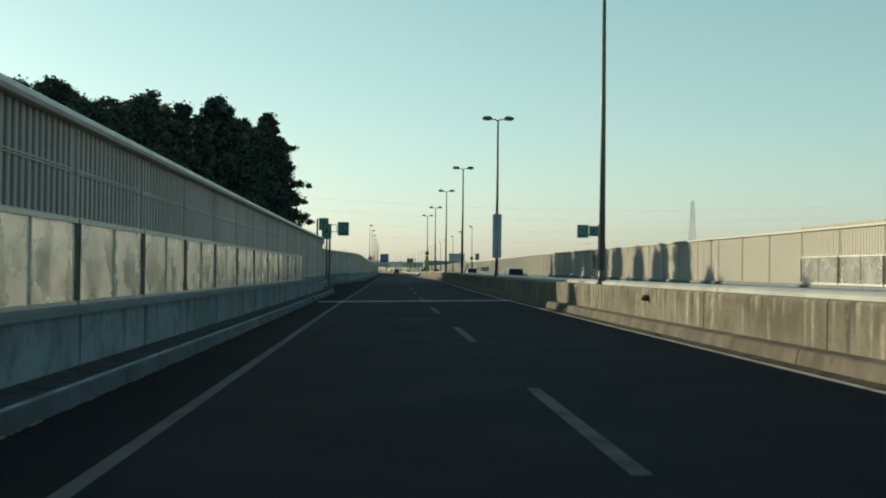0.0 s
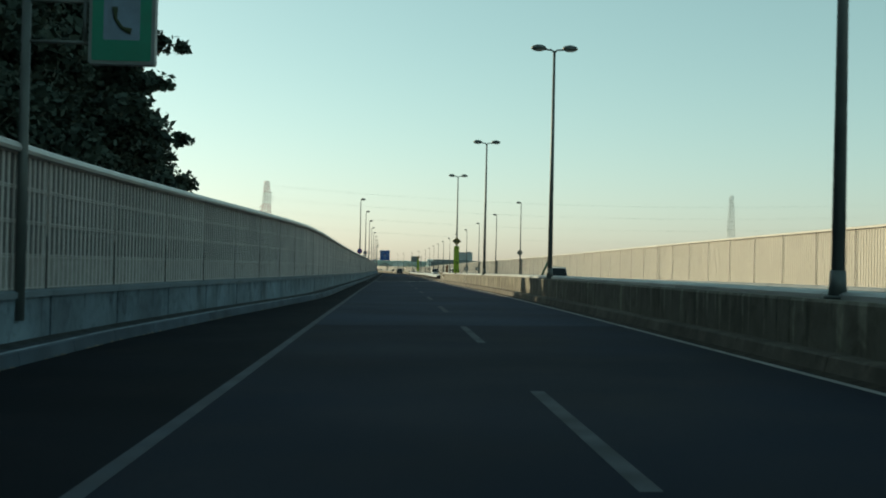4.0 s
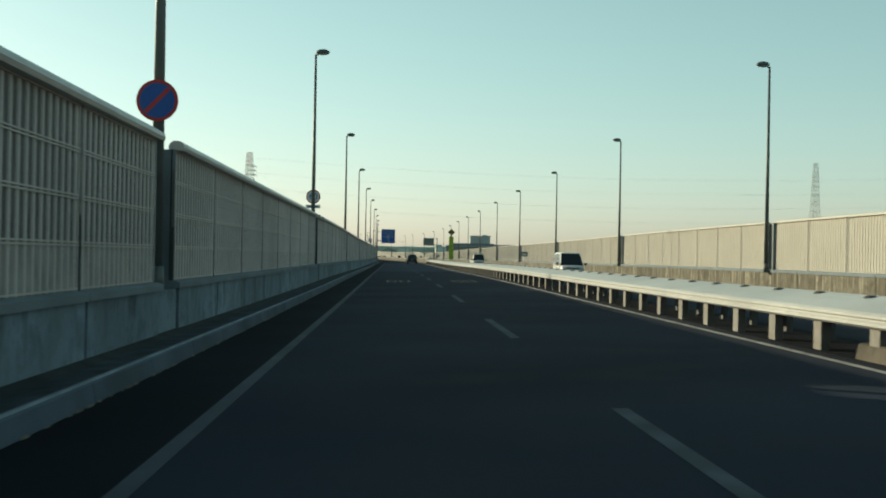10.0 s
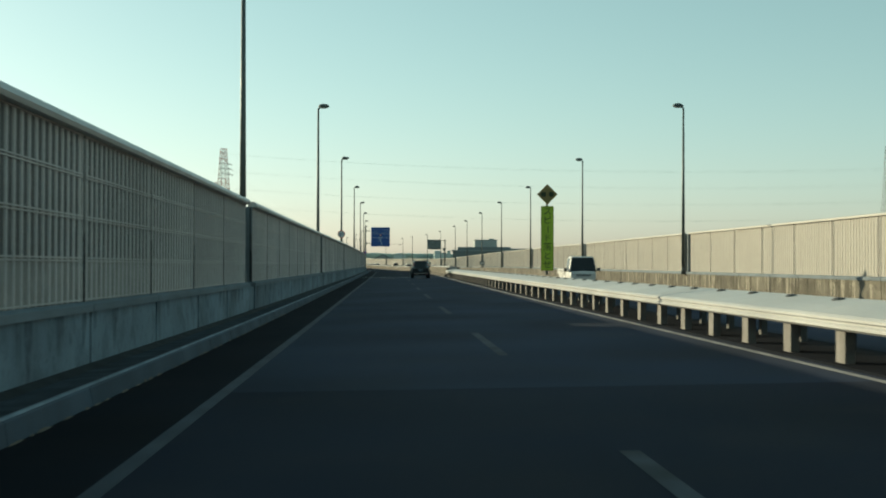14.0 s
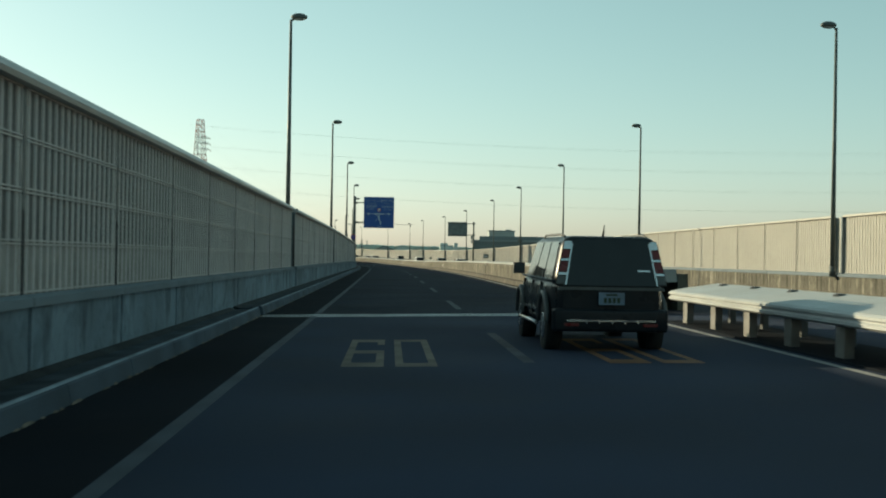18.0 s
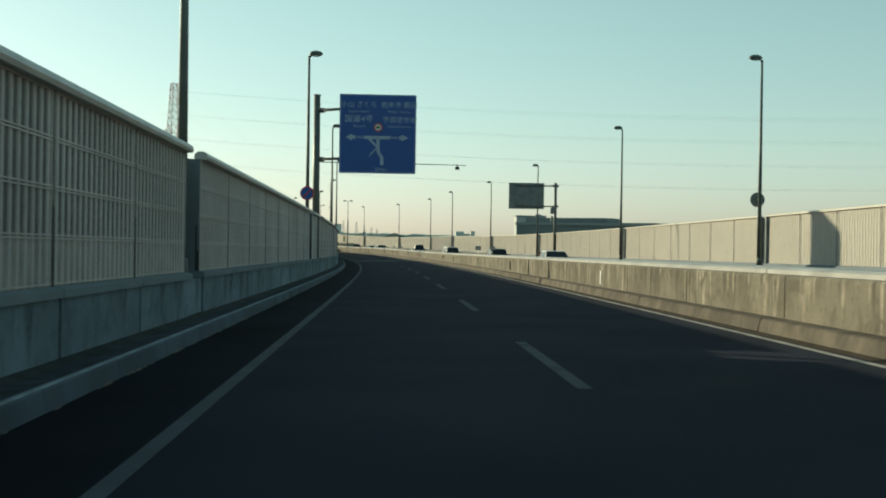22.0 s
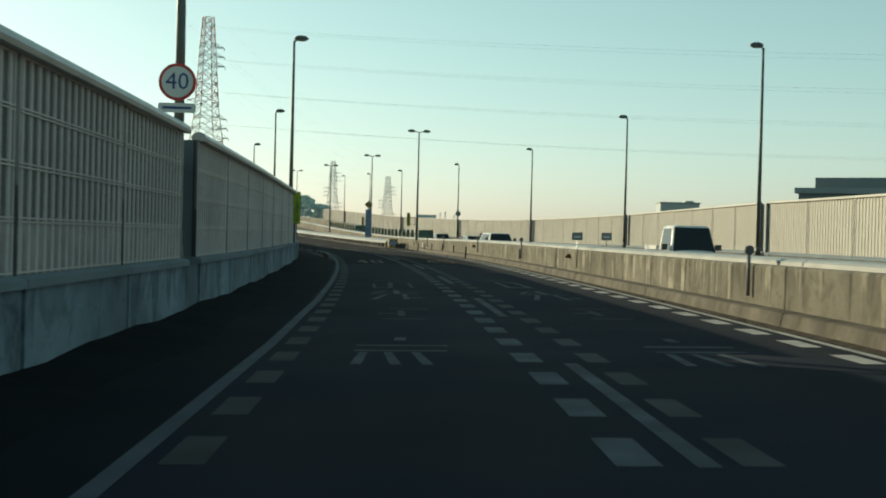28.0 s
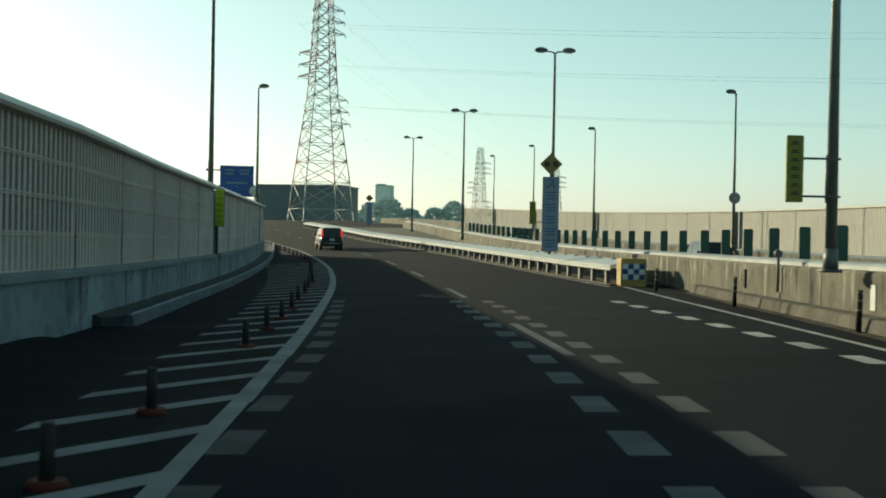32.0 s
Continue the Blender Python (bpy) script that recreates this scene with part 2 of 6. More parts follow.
def glass_material(name, tint, rough, transmit):
    m = bpy.data.materials.new(name)
    m.use_nodes = True
    b = m.node_tree.nodes["Principled BSDF"]
    b.inputs["Base Color"].default_value = (*tint, 1)
    b.inputs["Roughness"].default_value = rough
    b.inputs["Transmission Weight"].default_value = transmit
    b.inputs["IOR"].default_value = 1.45
    soot = m.node_tree.nodes.new("ShaderNodeTexNoise")
    soot.inputs["Scale"].default_value, soot.inputs["Detail"].default_value, soot.inputs["Distortion"].default_value = 1.6, 8, 0.8
    tone = m.node_tree.nodes.new("ShaderNodeMix")
    tone.data_type = "RGBA"
    tone.inputs[6].default_value, tone.inputs[7].default_value = (*(0.78 * c for c in tint), 1), (*(min(1, 1.2 * c) for c in tint), 1)
    lay = m.node_tree.nodes.new("ShaderNodeMapping")
    lay.inputs["Scale"].default_value = (0.9, 0.9, 0.7)
    where = m.node_tree.nodes.new("ShaderNodeNewGeometry")
    m.node_tree.links.new(where.outputs["Position"], lay.inputs[0])
    m.node_tree.links.new(lay.outputs[0], soot.inputs["Vector"])
    reach = m.node_tree.nodes.new("ShaderNodeMapRange")
    reach.inputs[1].default_value, reach.inputs[2].default_value = 0.36, 0.66
    m.node_tree.links.new(soot.outputs[0], reach.inputs[0])
    m.node_tree.links.new(reach.outputs[0], tone.inputs[0])
    m.node_tree.links.new(tone.outputs[2], b.inputs["Base Color"])
    n = m.node_tree.nodes.new("ShaderNodeTexNoise")
    n.inputs["Scale"].default_value, n.inputs["Detail"].default_value = 1.3, 5
    g = m.node_tree.nodes.new("ShaderNodeNewGeometry")
    r = m.node_tree.nodes.new("ShaderNodeMapRange")
    r.inputs[1].default_value, r.inputs[2].default_value, r.inputs[3].default_value, r.inputs[4].default_value = 0.3, 0.75, rough, min(1.0, rough + 0.3)
    m.node_tree.links.new(g.outputs["Position"], n.inputs["Vector"])
    m.node_tree.links.new(n.outputs[0], r.inputs[0])
    m.node_tree.links.new(r.outputs[0], b.inputs["Roughness"])
    return m


GLASS = glass_material("clouded_glass", (0.54, 0.54, 0.51), 0.16, 0.70)
CARGLASS = material("car_glass", (0.015, 0.019, 0.022), 0.08, vary=0.1, bump=0.0, spec=0.3)
RUST = material("rust", (0.16, 0.075, 0.03), 0.85, vary=0.35, scale=8)
PADDLE = material("green_plastic", (0.02, 0.075, 0.055), 0.5, vary=0.15)
# Pylon paints greyed: haze and backlight are put into the colours.
PYLON_W = material("pylon_white", (0.34, 0.36, 0.35), 0.6, vary=0.1)
PYLON_R = material("pylon_red", (0.27, 0.105, 0.09), 0.6, vary=0.1)
PYLON_G = material("pylon_grey", (0.36, 0.40, 0.40), 0.6, vary=0.1)
CABLE = material("cable", (0.42, 0.47, 0.47), 0.6, vary=0.1)
# Distant buildings: the haze before them is painted into the cladding.
BLD_DARK = material("dark_cladding", (0.17, 0.20, 0.205), 0.8, vary=0.12, scale=0.1)
BLD_GREY = material("grey_cladding", (0.36, 0.40, 0.41), 0.8, vary=0.1, scale=0.1)
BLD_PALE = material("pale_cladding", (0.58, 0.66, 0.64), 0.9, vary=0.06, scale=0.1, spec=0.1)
ROOF = material("roof_sheet", (0.26, 0.29, 0.30), 0.7, vary=0.1, scale=0.2)
ROOFGLASS = material("far_windows", (0.42, 0.50, 0.50), 0.6, vary=0.1)
LEAF = material("leaves", (0.055, 0.078, 0.064), 0.85, vary=0.4, scale=0.8, fine=6, bump=0.0, spec=0.15)
BARK = material("bark", (0.07, 0.055, 0.04), 0.9, vary=0.3)
# Far woods: the pale teal of the haze is painted into the leaves.
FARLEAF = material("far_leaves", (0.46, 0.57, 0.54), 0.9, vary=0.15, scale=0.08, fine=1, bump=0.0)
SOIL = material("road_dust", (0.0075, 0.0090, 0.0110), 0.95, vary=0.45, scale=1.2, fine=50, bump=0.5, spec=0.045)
SILT = material("brown_grit", (0.040, 0.034, 0.027), 0.95, vary=0.5, scale=4.0, fine=60, bump=0.6, spec=0.1)
RED_RUBBER = material("red_rubber", (0.085, 0.018, 0.014), 0.8, vary=0.3, scale=6, spec=0.2)
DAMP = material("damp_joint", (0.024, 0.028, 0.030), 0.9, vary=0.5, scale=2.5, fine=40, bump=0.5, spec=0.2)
CHIP = material("broken_mortar", (0.15, 0.13, 0.105), 0.95, vary=0.4, scale=3.0, fine=40, spec=0.1)
# Worn paint, with the blue of the shade put into its colour.
DASH = material("worn_lane_paint", (0.062, 0.071, 0.083), 0.85, vary=0.5, scale=1.8, fine=35, spec=0.15)
MAST = material("wall_post_steel", (0.115, 0.112, 0.108), 0.6, 0.1, vary=0.15)
# Tower block: haze painted in as a pale teal wall.
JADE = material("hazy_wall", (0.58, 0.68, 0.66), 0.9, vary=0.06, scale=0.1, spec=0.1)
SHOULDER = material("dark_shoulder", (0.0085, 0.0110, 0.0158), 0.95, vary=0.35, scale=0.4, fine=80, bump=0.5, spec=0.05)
HATCH = material("island_paint", (0.165, 0.17, 0.18), 0.85, vary=0.35, scale=1.5, fine=35, spec=0.2)
# Lighter copy of the rib backing: sunlight on the right wall painted in.
SUNLIT_BACKING = material("cream_backing", (0.35, 0.335, 0.30), 0.8, vary=0.08, spec=0.2)
WEED = material("dry_weeds", (0.06, 0.055, 0.03), 0.95, vary=0.4, scale=4, fine=30, spec=0.1)
DUSTY = material("dusty_panel", (0.27, 0.252, 0.24), 0.85, vary=0.25, spec=0.2)
# Shade is put into the asphalt colour: blue and dark, toned by section.
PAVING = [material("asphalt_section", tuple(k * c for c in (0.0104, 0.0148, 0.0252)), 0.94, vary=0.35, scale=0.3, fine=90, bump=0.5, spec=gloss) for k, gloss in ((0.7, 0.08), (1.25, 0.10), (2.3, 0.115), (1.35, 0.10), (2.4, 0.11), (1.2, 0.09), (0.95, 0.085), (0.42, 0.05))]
# Darker copy of the wall panel colour: the left wall's shade painted in.
WALL_SHADED = material("grey_wall_panel", (0.49, 0.457, 0.44), 0.7, vary=0.15, scale=0.5, fine=20, bump=0.05, each=0.08, spec=0.2)

# ---- builders ----
def box(bm, x0, x1, y0, y1, z0, z1, m=None):
    r = bmesh.ops.create_cube(bm, size=1.0)["verts"]
    t = Matrix.Translation(((x0 + x1) / 2, (y0 + y1) / 2, (z0 + z1) / 2)) @ Matrix.Diagonal((x1 - x0, y1 - y0, z1 - z0, 1))
    bmesh.ops.transform(bm, matrix=(m @ t) if m else t, verts=r)
    return r


def tube(bm, points, radii, seg=8, cap=True):
    """A tapered tube through points."""
    rings = []
    for i, p in enumerate(points):
        p = Vector(p)
        a = Vector(points[max(i - 1, 0)])
        c = Vector(points[min(i + 1, len(points) - 1)])
        q = (c - a).normalized().to_track_quat("Z", "Y")
        rings.append([bm.verts.new(p + q @ Vector((math.cos(k * math.tau / seg) * radii[i], math.sin(k * math.tau / seg) * radii[i], 0))) for k in range(seg)])
    for a, c in zip(rings, rings[1:]):
        for k in range(seg):
            bm.faces.new((a[k], a[(k + 1) % seg], c[(k + 1) % seg], c[k])).smooth = True
    if cap:
        bm.faces.new(rings[0][::-1])
        bm.faces.new(rings[-1])


def prism(bm, outline, y0, y1, m=None):
    """An outline of (x, z) pairs, drawn out along y."""
    a = [bm.verts.new((x, y0, z)) for x, z in outline]
    c = [bm.verts.new((x, y1, z)) for x, z in outline]
    k = len(outline)
    bm.faces.new(a)
    bm.faces.new(c[::-1])
    for i in range(k):
        bm.faces.new((a[i], c[i], c[(i + 1) % k], a[(i + 1) % k]))
    if m:
        bmesh.ops.transform(bm, matrix=m, verts=a + c)


def mesh_of(name, bm, mat):
    bmesh.ops.recalc_face_normals(bm, faces=bm.faces)
    me = bpy.data.meshes.new(name)
    bm.to_mesh(me)
    bm.free()
    for one in (mat if isinstance(mat, (list, tuple)) else [mat]):
        me.materials.append(one)
    return me


def part(name, bm, mat, parent=None, label=""):
    ob = new(name, mesh_of(name, bm, mat) if isinstance(bm, bmesh.types.BMesh) else bm)
    if parent:
        ob.parent = parent
    if label:
        ob["label"] = label
    return ob


def thing(name, label, category, group="", kind="", m=None):
    ob = new(name)
    ob.empty_display_size = 0.2
    if m is not None:
        ob.matrix_world = m
    return tagged(ob, label, category, group, kind)


def sweep(name, mat, s0, s1, profile, step=4.0, parent=None, ends=True):
    """A closed section carried along the road. profile: (n, z) pairs, or a function of s that gives them."""
    bm = bmesh.new()
    count = max(1, round((s1 - s0) / step))
    rings = []
    for i in range(count + 1):
        s = s0 + (s1 - s0) * i / count
        rings.append([bm.verts.new(at(s, n, z)) for n, z in (profile(s) if callable(profile) else profile)])
    k = len(rings[0])
    for a, c in zip(rings, rings[1:]):
        for j in range(k):
            bm.faces.new((a[j], c[j], c[(j + 1) % k], a[(j + 1) % k]))
    if ends:
        bm.faces.new(rings[0])
        bm.faces.new(rings[-1][::-1])
    return part(name, bm, mat, parent)


def flat(bm, s0, s1, n0, n1, z=0.004, step=4.0, n2=None, n3=None):
    """A painted strip on the road; n2, n3: its sides at the far end."""
    count = max(1, math.ceil((s1 - s0) / step))
    prev = None
    for i in range(count + 1):
        f = i / count
        s = s0 + (s1 - s0) * f
        a, c = n0 + ((n2 if n2 is not None else n0) - n0) * f, n1 + ((n3 if n3 is not None else n1) - n1) * f
        row = (bm.verts.new(at(s, a, z)), bm.verts.new(at(s, c, z)))
        if prev:
            bm.faces.new((prev[0], prev[1], row[1], row[0]))
        prev = row


def table(*rows):
    xs, ys = zip(*rows)
    return lambda s: float(np.interp(s, xs, ys))


# ---- the plan: faces of the walls and barriers ----
WALL_L = table((-40, -5.40), (71, -5.40), (78, -5.95), (88, -6.98), (95, -7.1), (106, -7.05), (116, -6.5), (130, -5.55), (136, -5.29), (142, -5.23), (150, -5.25), (165, -5.34), (180, -5.38), (200, -5.40), (262, -5.30), (314, -5.32), (405, -5.25), (473, -5.26), (603, -5.33), (640, -5.25), (655, -5.25), (668, -5.1), (676, -5.22), (683, -5.62), (700.7, -6.9), (710, -7.2), (718.7, -7.8), (729, -8.3), (752, -9.5), (800, -12.2), (900, -20), (1300, -60))
WALL_R = table((-40, 14.75), (665, 14.75), (695, 17.15), (726, 17.7), (757, 16.9), (787, 14.9), (842, 15.2), (1300, 18))
SHIFT = table((690, 0), (706, -0.25), (730, -1.3), (750, -2.45), (765, -3.5), (785, -5.6), (805, -8.4), (860, -14), (1300, -60))   # the carriageway swings left at the end
BACK = table((-40, 0), (700, 0), (712, 0.8), (728, 1.5), (745, 1.2), (1000, 0.5))
FRONT = lambda s: 4.27 + BACK(s)
KERB_L = table((-40, 0.67), (100, 0.68), (142, 0.70), (180, 0.68), (220, 0.70), (262, 0.78), (300, 0.77), (405, 0.69), (473, 0.66), (541, 0.66), (603, 0.63), (700, 0.67), (900, 0.67))
EDGE_LINE = table((-40, -3.58), (36, -3.57), (52, -3.49), (72, -3.41), (85, -3.34), (100, -3.36), (120, -3.42), (132, -3.44), (142, -3.47), (160, -3.55), (180, -3.57), (268, -3.43), (316, -3.44), (340, -3.43), (405, -3.39), (473, -3.41), (540, -3.43), (600, -3.42), (650, -3.37), (678, -3.29), (690, -3.31))
POLE_LINE = lambda s: -5.55 if s < 640 else WALL_L(s) - 0.27

bm = bmesh.new()
bmesh.ops.create_grid(bm, x_segments=60, y_segments=60, size=3500, matrix=Matrix.Translation((0, 700, -11.0)))
tagged(part("ground", bm, GROUND), "flat hazy fields far below the elevated road", "ground", kind="structure")
for a, c, mat, look_of in ((-40, 51.1, PAVING[0], "dark grey asphalt"), (51.1, 112, PAVING[1], "dark blue-grey asphalt"), (112, 218.7, PAVING[2], "paler blue-grey asphalt"), (218.7, 318, PAVING[3], "blue-grey asphalt"), (318, 423.7, PAVING[4], "paler blue-grey asphalt"), (423.7, 618.4, PAVING[5], "dark blue-grey asphalt"), (618.4, 668.0, PAVING[6], "near-black asphalt"), (668.0, 1300, PAVING[7], "deep black asphalt")):
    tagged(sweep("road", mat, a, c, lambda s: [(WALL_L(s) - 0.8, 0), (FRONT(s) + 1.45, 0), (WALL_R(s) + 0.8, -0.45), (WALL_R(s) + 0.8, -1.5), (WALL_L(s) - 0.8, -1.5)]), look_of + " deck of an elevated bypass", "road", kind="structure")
FOOT = lambda s: WALL_L(s) + KERB_L(s)
KERB_RUNS = ((-40, 50.6), (51.2, 217.9), (218.5, 423.2), (423.8, 617.2), (711, 790))
for a, c in KERB_RUNS:
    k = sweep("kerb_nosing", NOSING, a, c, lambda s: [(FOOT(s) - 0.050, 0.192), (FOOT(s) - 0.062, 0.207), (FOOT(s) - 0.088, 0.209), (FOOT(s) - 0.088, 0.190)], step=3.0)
    tagged(k, "pale nosing along the kerb top, sky light painted in", "kerb", kind="structure")
    k = sweep("gutter", DIRT, a, c, lambda s: [(FOOT(s) - 0.212, 0.003), (FOOT(s) - 0.115, 0.170), (WALL_L(s) + 0.14, 0.150), (WALL_L(s) + 0.14, 0.003)], step=3.0)
    tagged(k, "grey silt lying on the strip behind the kerb", "gutter", kind="structure")
    # a darker strip along the foot of the parapet
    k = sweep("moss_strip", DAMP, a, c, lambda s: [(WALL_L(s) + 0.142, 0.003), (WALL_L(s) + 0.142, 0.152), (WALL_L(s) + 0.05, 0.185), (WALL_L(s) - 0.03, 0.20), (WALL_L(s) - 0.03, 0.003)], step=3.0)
    tagged(k, "dark strip along the foot of the parapet", "moss", kind="structure")
# crumbled mortar along the foot of the kerb
rng = random.Random(3)
verts, faces = [], []
s = -30.0
while s < 617:
    long, high = rng.uniform(0.06, 0.4), rng.uniform(0.008, 0.028)
    k = WALL_L(s) + KERB_L(s)
    top = [(0, 0.0), (0.15, high * rng.uniform(0.5, 1)), (0.5, high), (0.8, high * rng.uniform(0.4, 1)), (1, 0)]
    b = len(verts)
    for f, z in top:
        verts += [at(s + f * long, k + 0.012 - z * 0.2, z + 0.004), at(s + f * long, k + 0.012 + rng.uniform(0.005, 0.02), 0.0035)]
    faces += [(b + 2 * i, b + 2 * i + 1, b + 2 * i + 3, b + 2 * i + 2) for i in range(4)]
    s += long + rng.choice((0.08, 0.15, 0.3, 0.8)) * rng.uniform(0.6, 1.6)
me = bpy.data.meshes.new("kerb_chips")
me.from_pydata(verts, [], faces)
me.materials.append(CHIP)
tagged(new("kerb_chips", me), "pale crumbled mortar along the foot of the kerb", "rubble", kind="stuff")
BANK_TOP = table((620, 0.10), (650, 0.14), (668, 0.22), (683, 0.31), (700, 0.28), (706, 0.12), (708, 0.06))
BANK = lambda s: BANK_TOP(s) + 0.025 * math.sin(s * 0.9) + 0.015 * math.sin(s * 2.3 + 1)
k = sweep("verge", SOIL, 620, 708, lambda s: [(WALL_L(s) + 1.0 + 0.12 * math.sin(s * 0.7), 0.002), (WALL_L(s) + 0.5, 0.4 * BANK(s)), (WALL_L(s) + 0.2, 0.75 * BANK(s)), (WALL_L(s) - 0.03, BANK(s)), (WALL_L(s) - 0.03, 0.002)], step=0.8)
tagged(k, "dark dusty verge beside the parapet", "verge", kind="structure")

# darker strip between the edge line and the kerb
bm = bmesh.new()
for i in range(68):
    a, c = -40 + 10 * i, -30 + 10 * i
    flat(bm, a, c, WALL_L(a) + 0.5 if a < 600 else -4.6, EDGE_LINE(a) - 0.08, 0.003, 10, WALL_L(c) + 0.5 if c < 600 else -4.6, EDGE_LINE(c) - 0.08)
tagged(part("shoulder", bm, SHOULDER), "near-black strip of asphalt beside the kerb", "shoulder", kind="structure")
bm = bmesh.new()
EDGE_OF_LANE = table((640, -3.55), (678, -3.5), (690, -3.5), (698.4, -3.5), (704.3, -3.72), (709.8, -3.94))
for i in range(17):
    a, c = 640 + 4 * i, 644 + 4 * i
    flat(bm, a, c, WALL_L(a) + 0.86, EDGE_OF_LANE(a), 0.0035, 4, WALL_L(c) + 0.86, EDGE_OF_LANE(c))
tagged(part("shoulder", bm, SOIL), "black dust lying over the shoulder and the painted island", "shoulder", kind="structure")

# painted lines
def marking(name, label, mat, strips, group=""):
    bm = bmesh.new()
    for st in strips:
        flat(bm, *st)
    return tagged(part(name, bm, mat), label, "road marking", group, "structure")


bm = bmesh.new()
for i in range(73):
    a, c = -40 + 10 * i, -30 + 10 * i
    flat(bm, a, c, EDGE_LINE(a) - 0.07, EDGE_LINE(a) + 0.07, 0.004, 10, EDGE_LINE(c) - 0.07, EDGE_LINE(c) + 0.07)
tagged(part("edge_line", bm, EDGE), "dusty white edge line beside the kerb", "road marking", kind="structure")
LINE_L = table((690, -3.38), (698.4, -3.46), (704.3, -3.7), (709.8, -3.92), (716.9, -4.22), (725.2, -4.55), (734, -4.97), (746.9, -5.75), (758.4, -6.72), (775, -8.4), (795, -11.2), (820, -15.0))
bm = bmesh.new()
for i in range(32):
    a, c = 690 + 4 * i, 694 + 4 * i
    w = min(0.2, 0.14 + 0.02 * max(0, i - 1))
    flat(bm, a, c, LINE_L(a), LINE_L(a) + w, 0.008, 4, LINE_L(c), LINE_L(c) + w)
tagged(part("edge_line", bm, HATCH), "broad white line round the painted island", "road marking", kind="structure")
bm = bmesh.new()
flat(bm, -40, 700, 3.63, 3.75)
flat(bm, 700, 728, 3.63, 3.75, 0.004, 4, 4.2, 4.32)
for i in range(24):
    a, c = 728 + 4 * i, 732 + 4 * i
    flat(bm, a, c, 4.2 + SHIFT(a) + 0.75, 4.32 + SHIFT(a) + 0.75, 0.004, 4, 4.2 + SHIFT(c) + 0.75, 4.32 + SHIFT(c) + 0.75)
tagged(part("edge_line", bm, PAINT), "white edge line beside the median", "road marking", kind="structure")
DASHES = table((-3, -37.5), (0, 7.59), (1, 22.1), (3, 51.7), (5, 78.2), (9, 133.4), (11, 162.2), (14, 205.5), (20, 293.2), (23, 337.2), (29, 426.6), (32, 470.1), (34, 498.4), (36, 527.4), (38, 555.1), (43, 622.3), (46, 661.5), (47, 676.5), (60, 870.0))
for k in range(-2, 60):
    s = DASHES(k)
    p, q = SHIFT(s), SHIFT(s + 5.7)
    marking("lane_dash", "white lane dash on dark asphalt", DASH, [(s, s + 5.7, p - 0.075, p + 0.075, 0.004, 3, q - 0.075, q + 0.075)], "lane dashes")
for n0, n1, mat, lab in ((-0.55, -0.27, DASH, "white speed check block beside the lane dashes"), (0.2, 0.46, FADED, "faded speed check block"), (-3.22, -2.95, FADED, "faded speed check block"), (3.2, 3.48, PAINT, "white speed check block beside the edge line")):
    for i in range(52):
        s = 620.4 + 1.93 * i
        marking("check_block", lab, mat, [(s, s + 0.98, n0 + SHIFT(s), n1 + SHIFT(s))], "speed check blocks")
for i in range(46):
    s = 674 + 1.76 * i
    left = -3.87 - (s - 681) * 0.046 + min(0.0, LINE_L(s) + 4.2) * 0.8
    right = LINE_L(s) + 0.03
    bm = bmesh.new()
    lean = (right - left) * 1.38
    bm.faces.new([bm.verts.new(at(s + d - lean, n, 0.008)) for d, n in ((0, left), (lean, right), (lean + 0.4, right), (0.4, left))])
    tagged(part("chevron_stripe", bm, HATCH), "white slanting hatching stripe of the painted island", "road marking", "hatching stripes", "structure")


def digits(text, s0, length, n0, width, mat, label):
    """Stretched figures painted on the road, n0: the left side."""
    strokes = {"6": [(0, 0, 0.2, 1), (0, 0, 1, 0.12), (0, 0.42, 1, 0.53), (0.8, 0, 1, 0.5), (0, 0.88, 1, 1), (0.8, 0.76, 1, 1)],
               "0": [(0, 0, 0.2, 1), (0.8, 0, 1, 1), (0, 0, 1, 0.1), (0, 0.9, 1, 1)],
               "4": [(0.55, 0, 0.78, 1), (0, 0.28, 1, 0.4)]}
    bm = bmesh.new()
    for i, ch in enumerate(text):
        a = n0 + i * width * 0.56
        w = width * 0.44
        for x0, y0, x1, y1 in strokes[ch]:
            flat(bm, s0 + y0 * length, s0 + y1 * length, a + x0 * w, a + x1 * w, 0.004 if ch != "4" else 0.005)
        if ch == "4":
            flat(bm, s0 + 0.4 * length, s0 + length, a, a + 0.2 * w, 0.004, 4, a + 0.45 * w, a + 0.72 * w)
    tagged(part("speed_figure", bm, mat), label, "road marking", "speed figures", "structure")


for s, word in ((273.4, "60"), (411.2, "60"), (669.9, "40")):
    digits(word, s, 4.6, -2.33, 1.17, FIGURE, "worn painted speed figure %s on the lane" % word)
    digits(word, s + 0.4, 4.4, 1.0, 1.2, ORANGE_PAINT, "orange painted speed figure %s on the lane" % word)
# worn characters on the lanes, no longer legible; strokes (s0, s1, left and right at s0, left and right at s1)
NEAR_SIGN = ((642.55, 642.72, -0.57, 0.56, -0.57, 0.56), (643.5, 643.64, -0.45, 0.55, -0.45, 0.55), (642.7, 644.5, -0.02, 0.12, -0.02, 0.12), (640.4, 642.5, -0.56, -0.42, -0.24, -0.14), (640.4, 642.5, 0.15, 0.27, 0.15, 0.25), (641.0, 641.2, 0.28, 0.58, 0.28, 0.58), (643.1, 644.1, -0.54, -0.44, -0.26, -0.18))
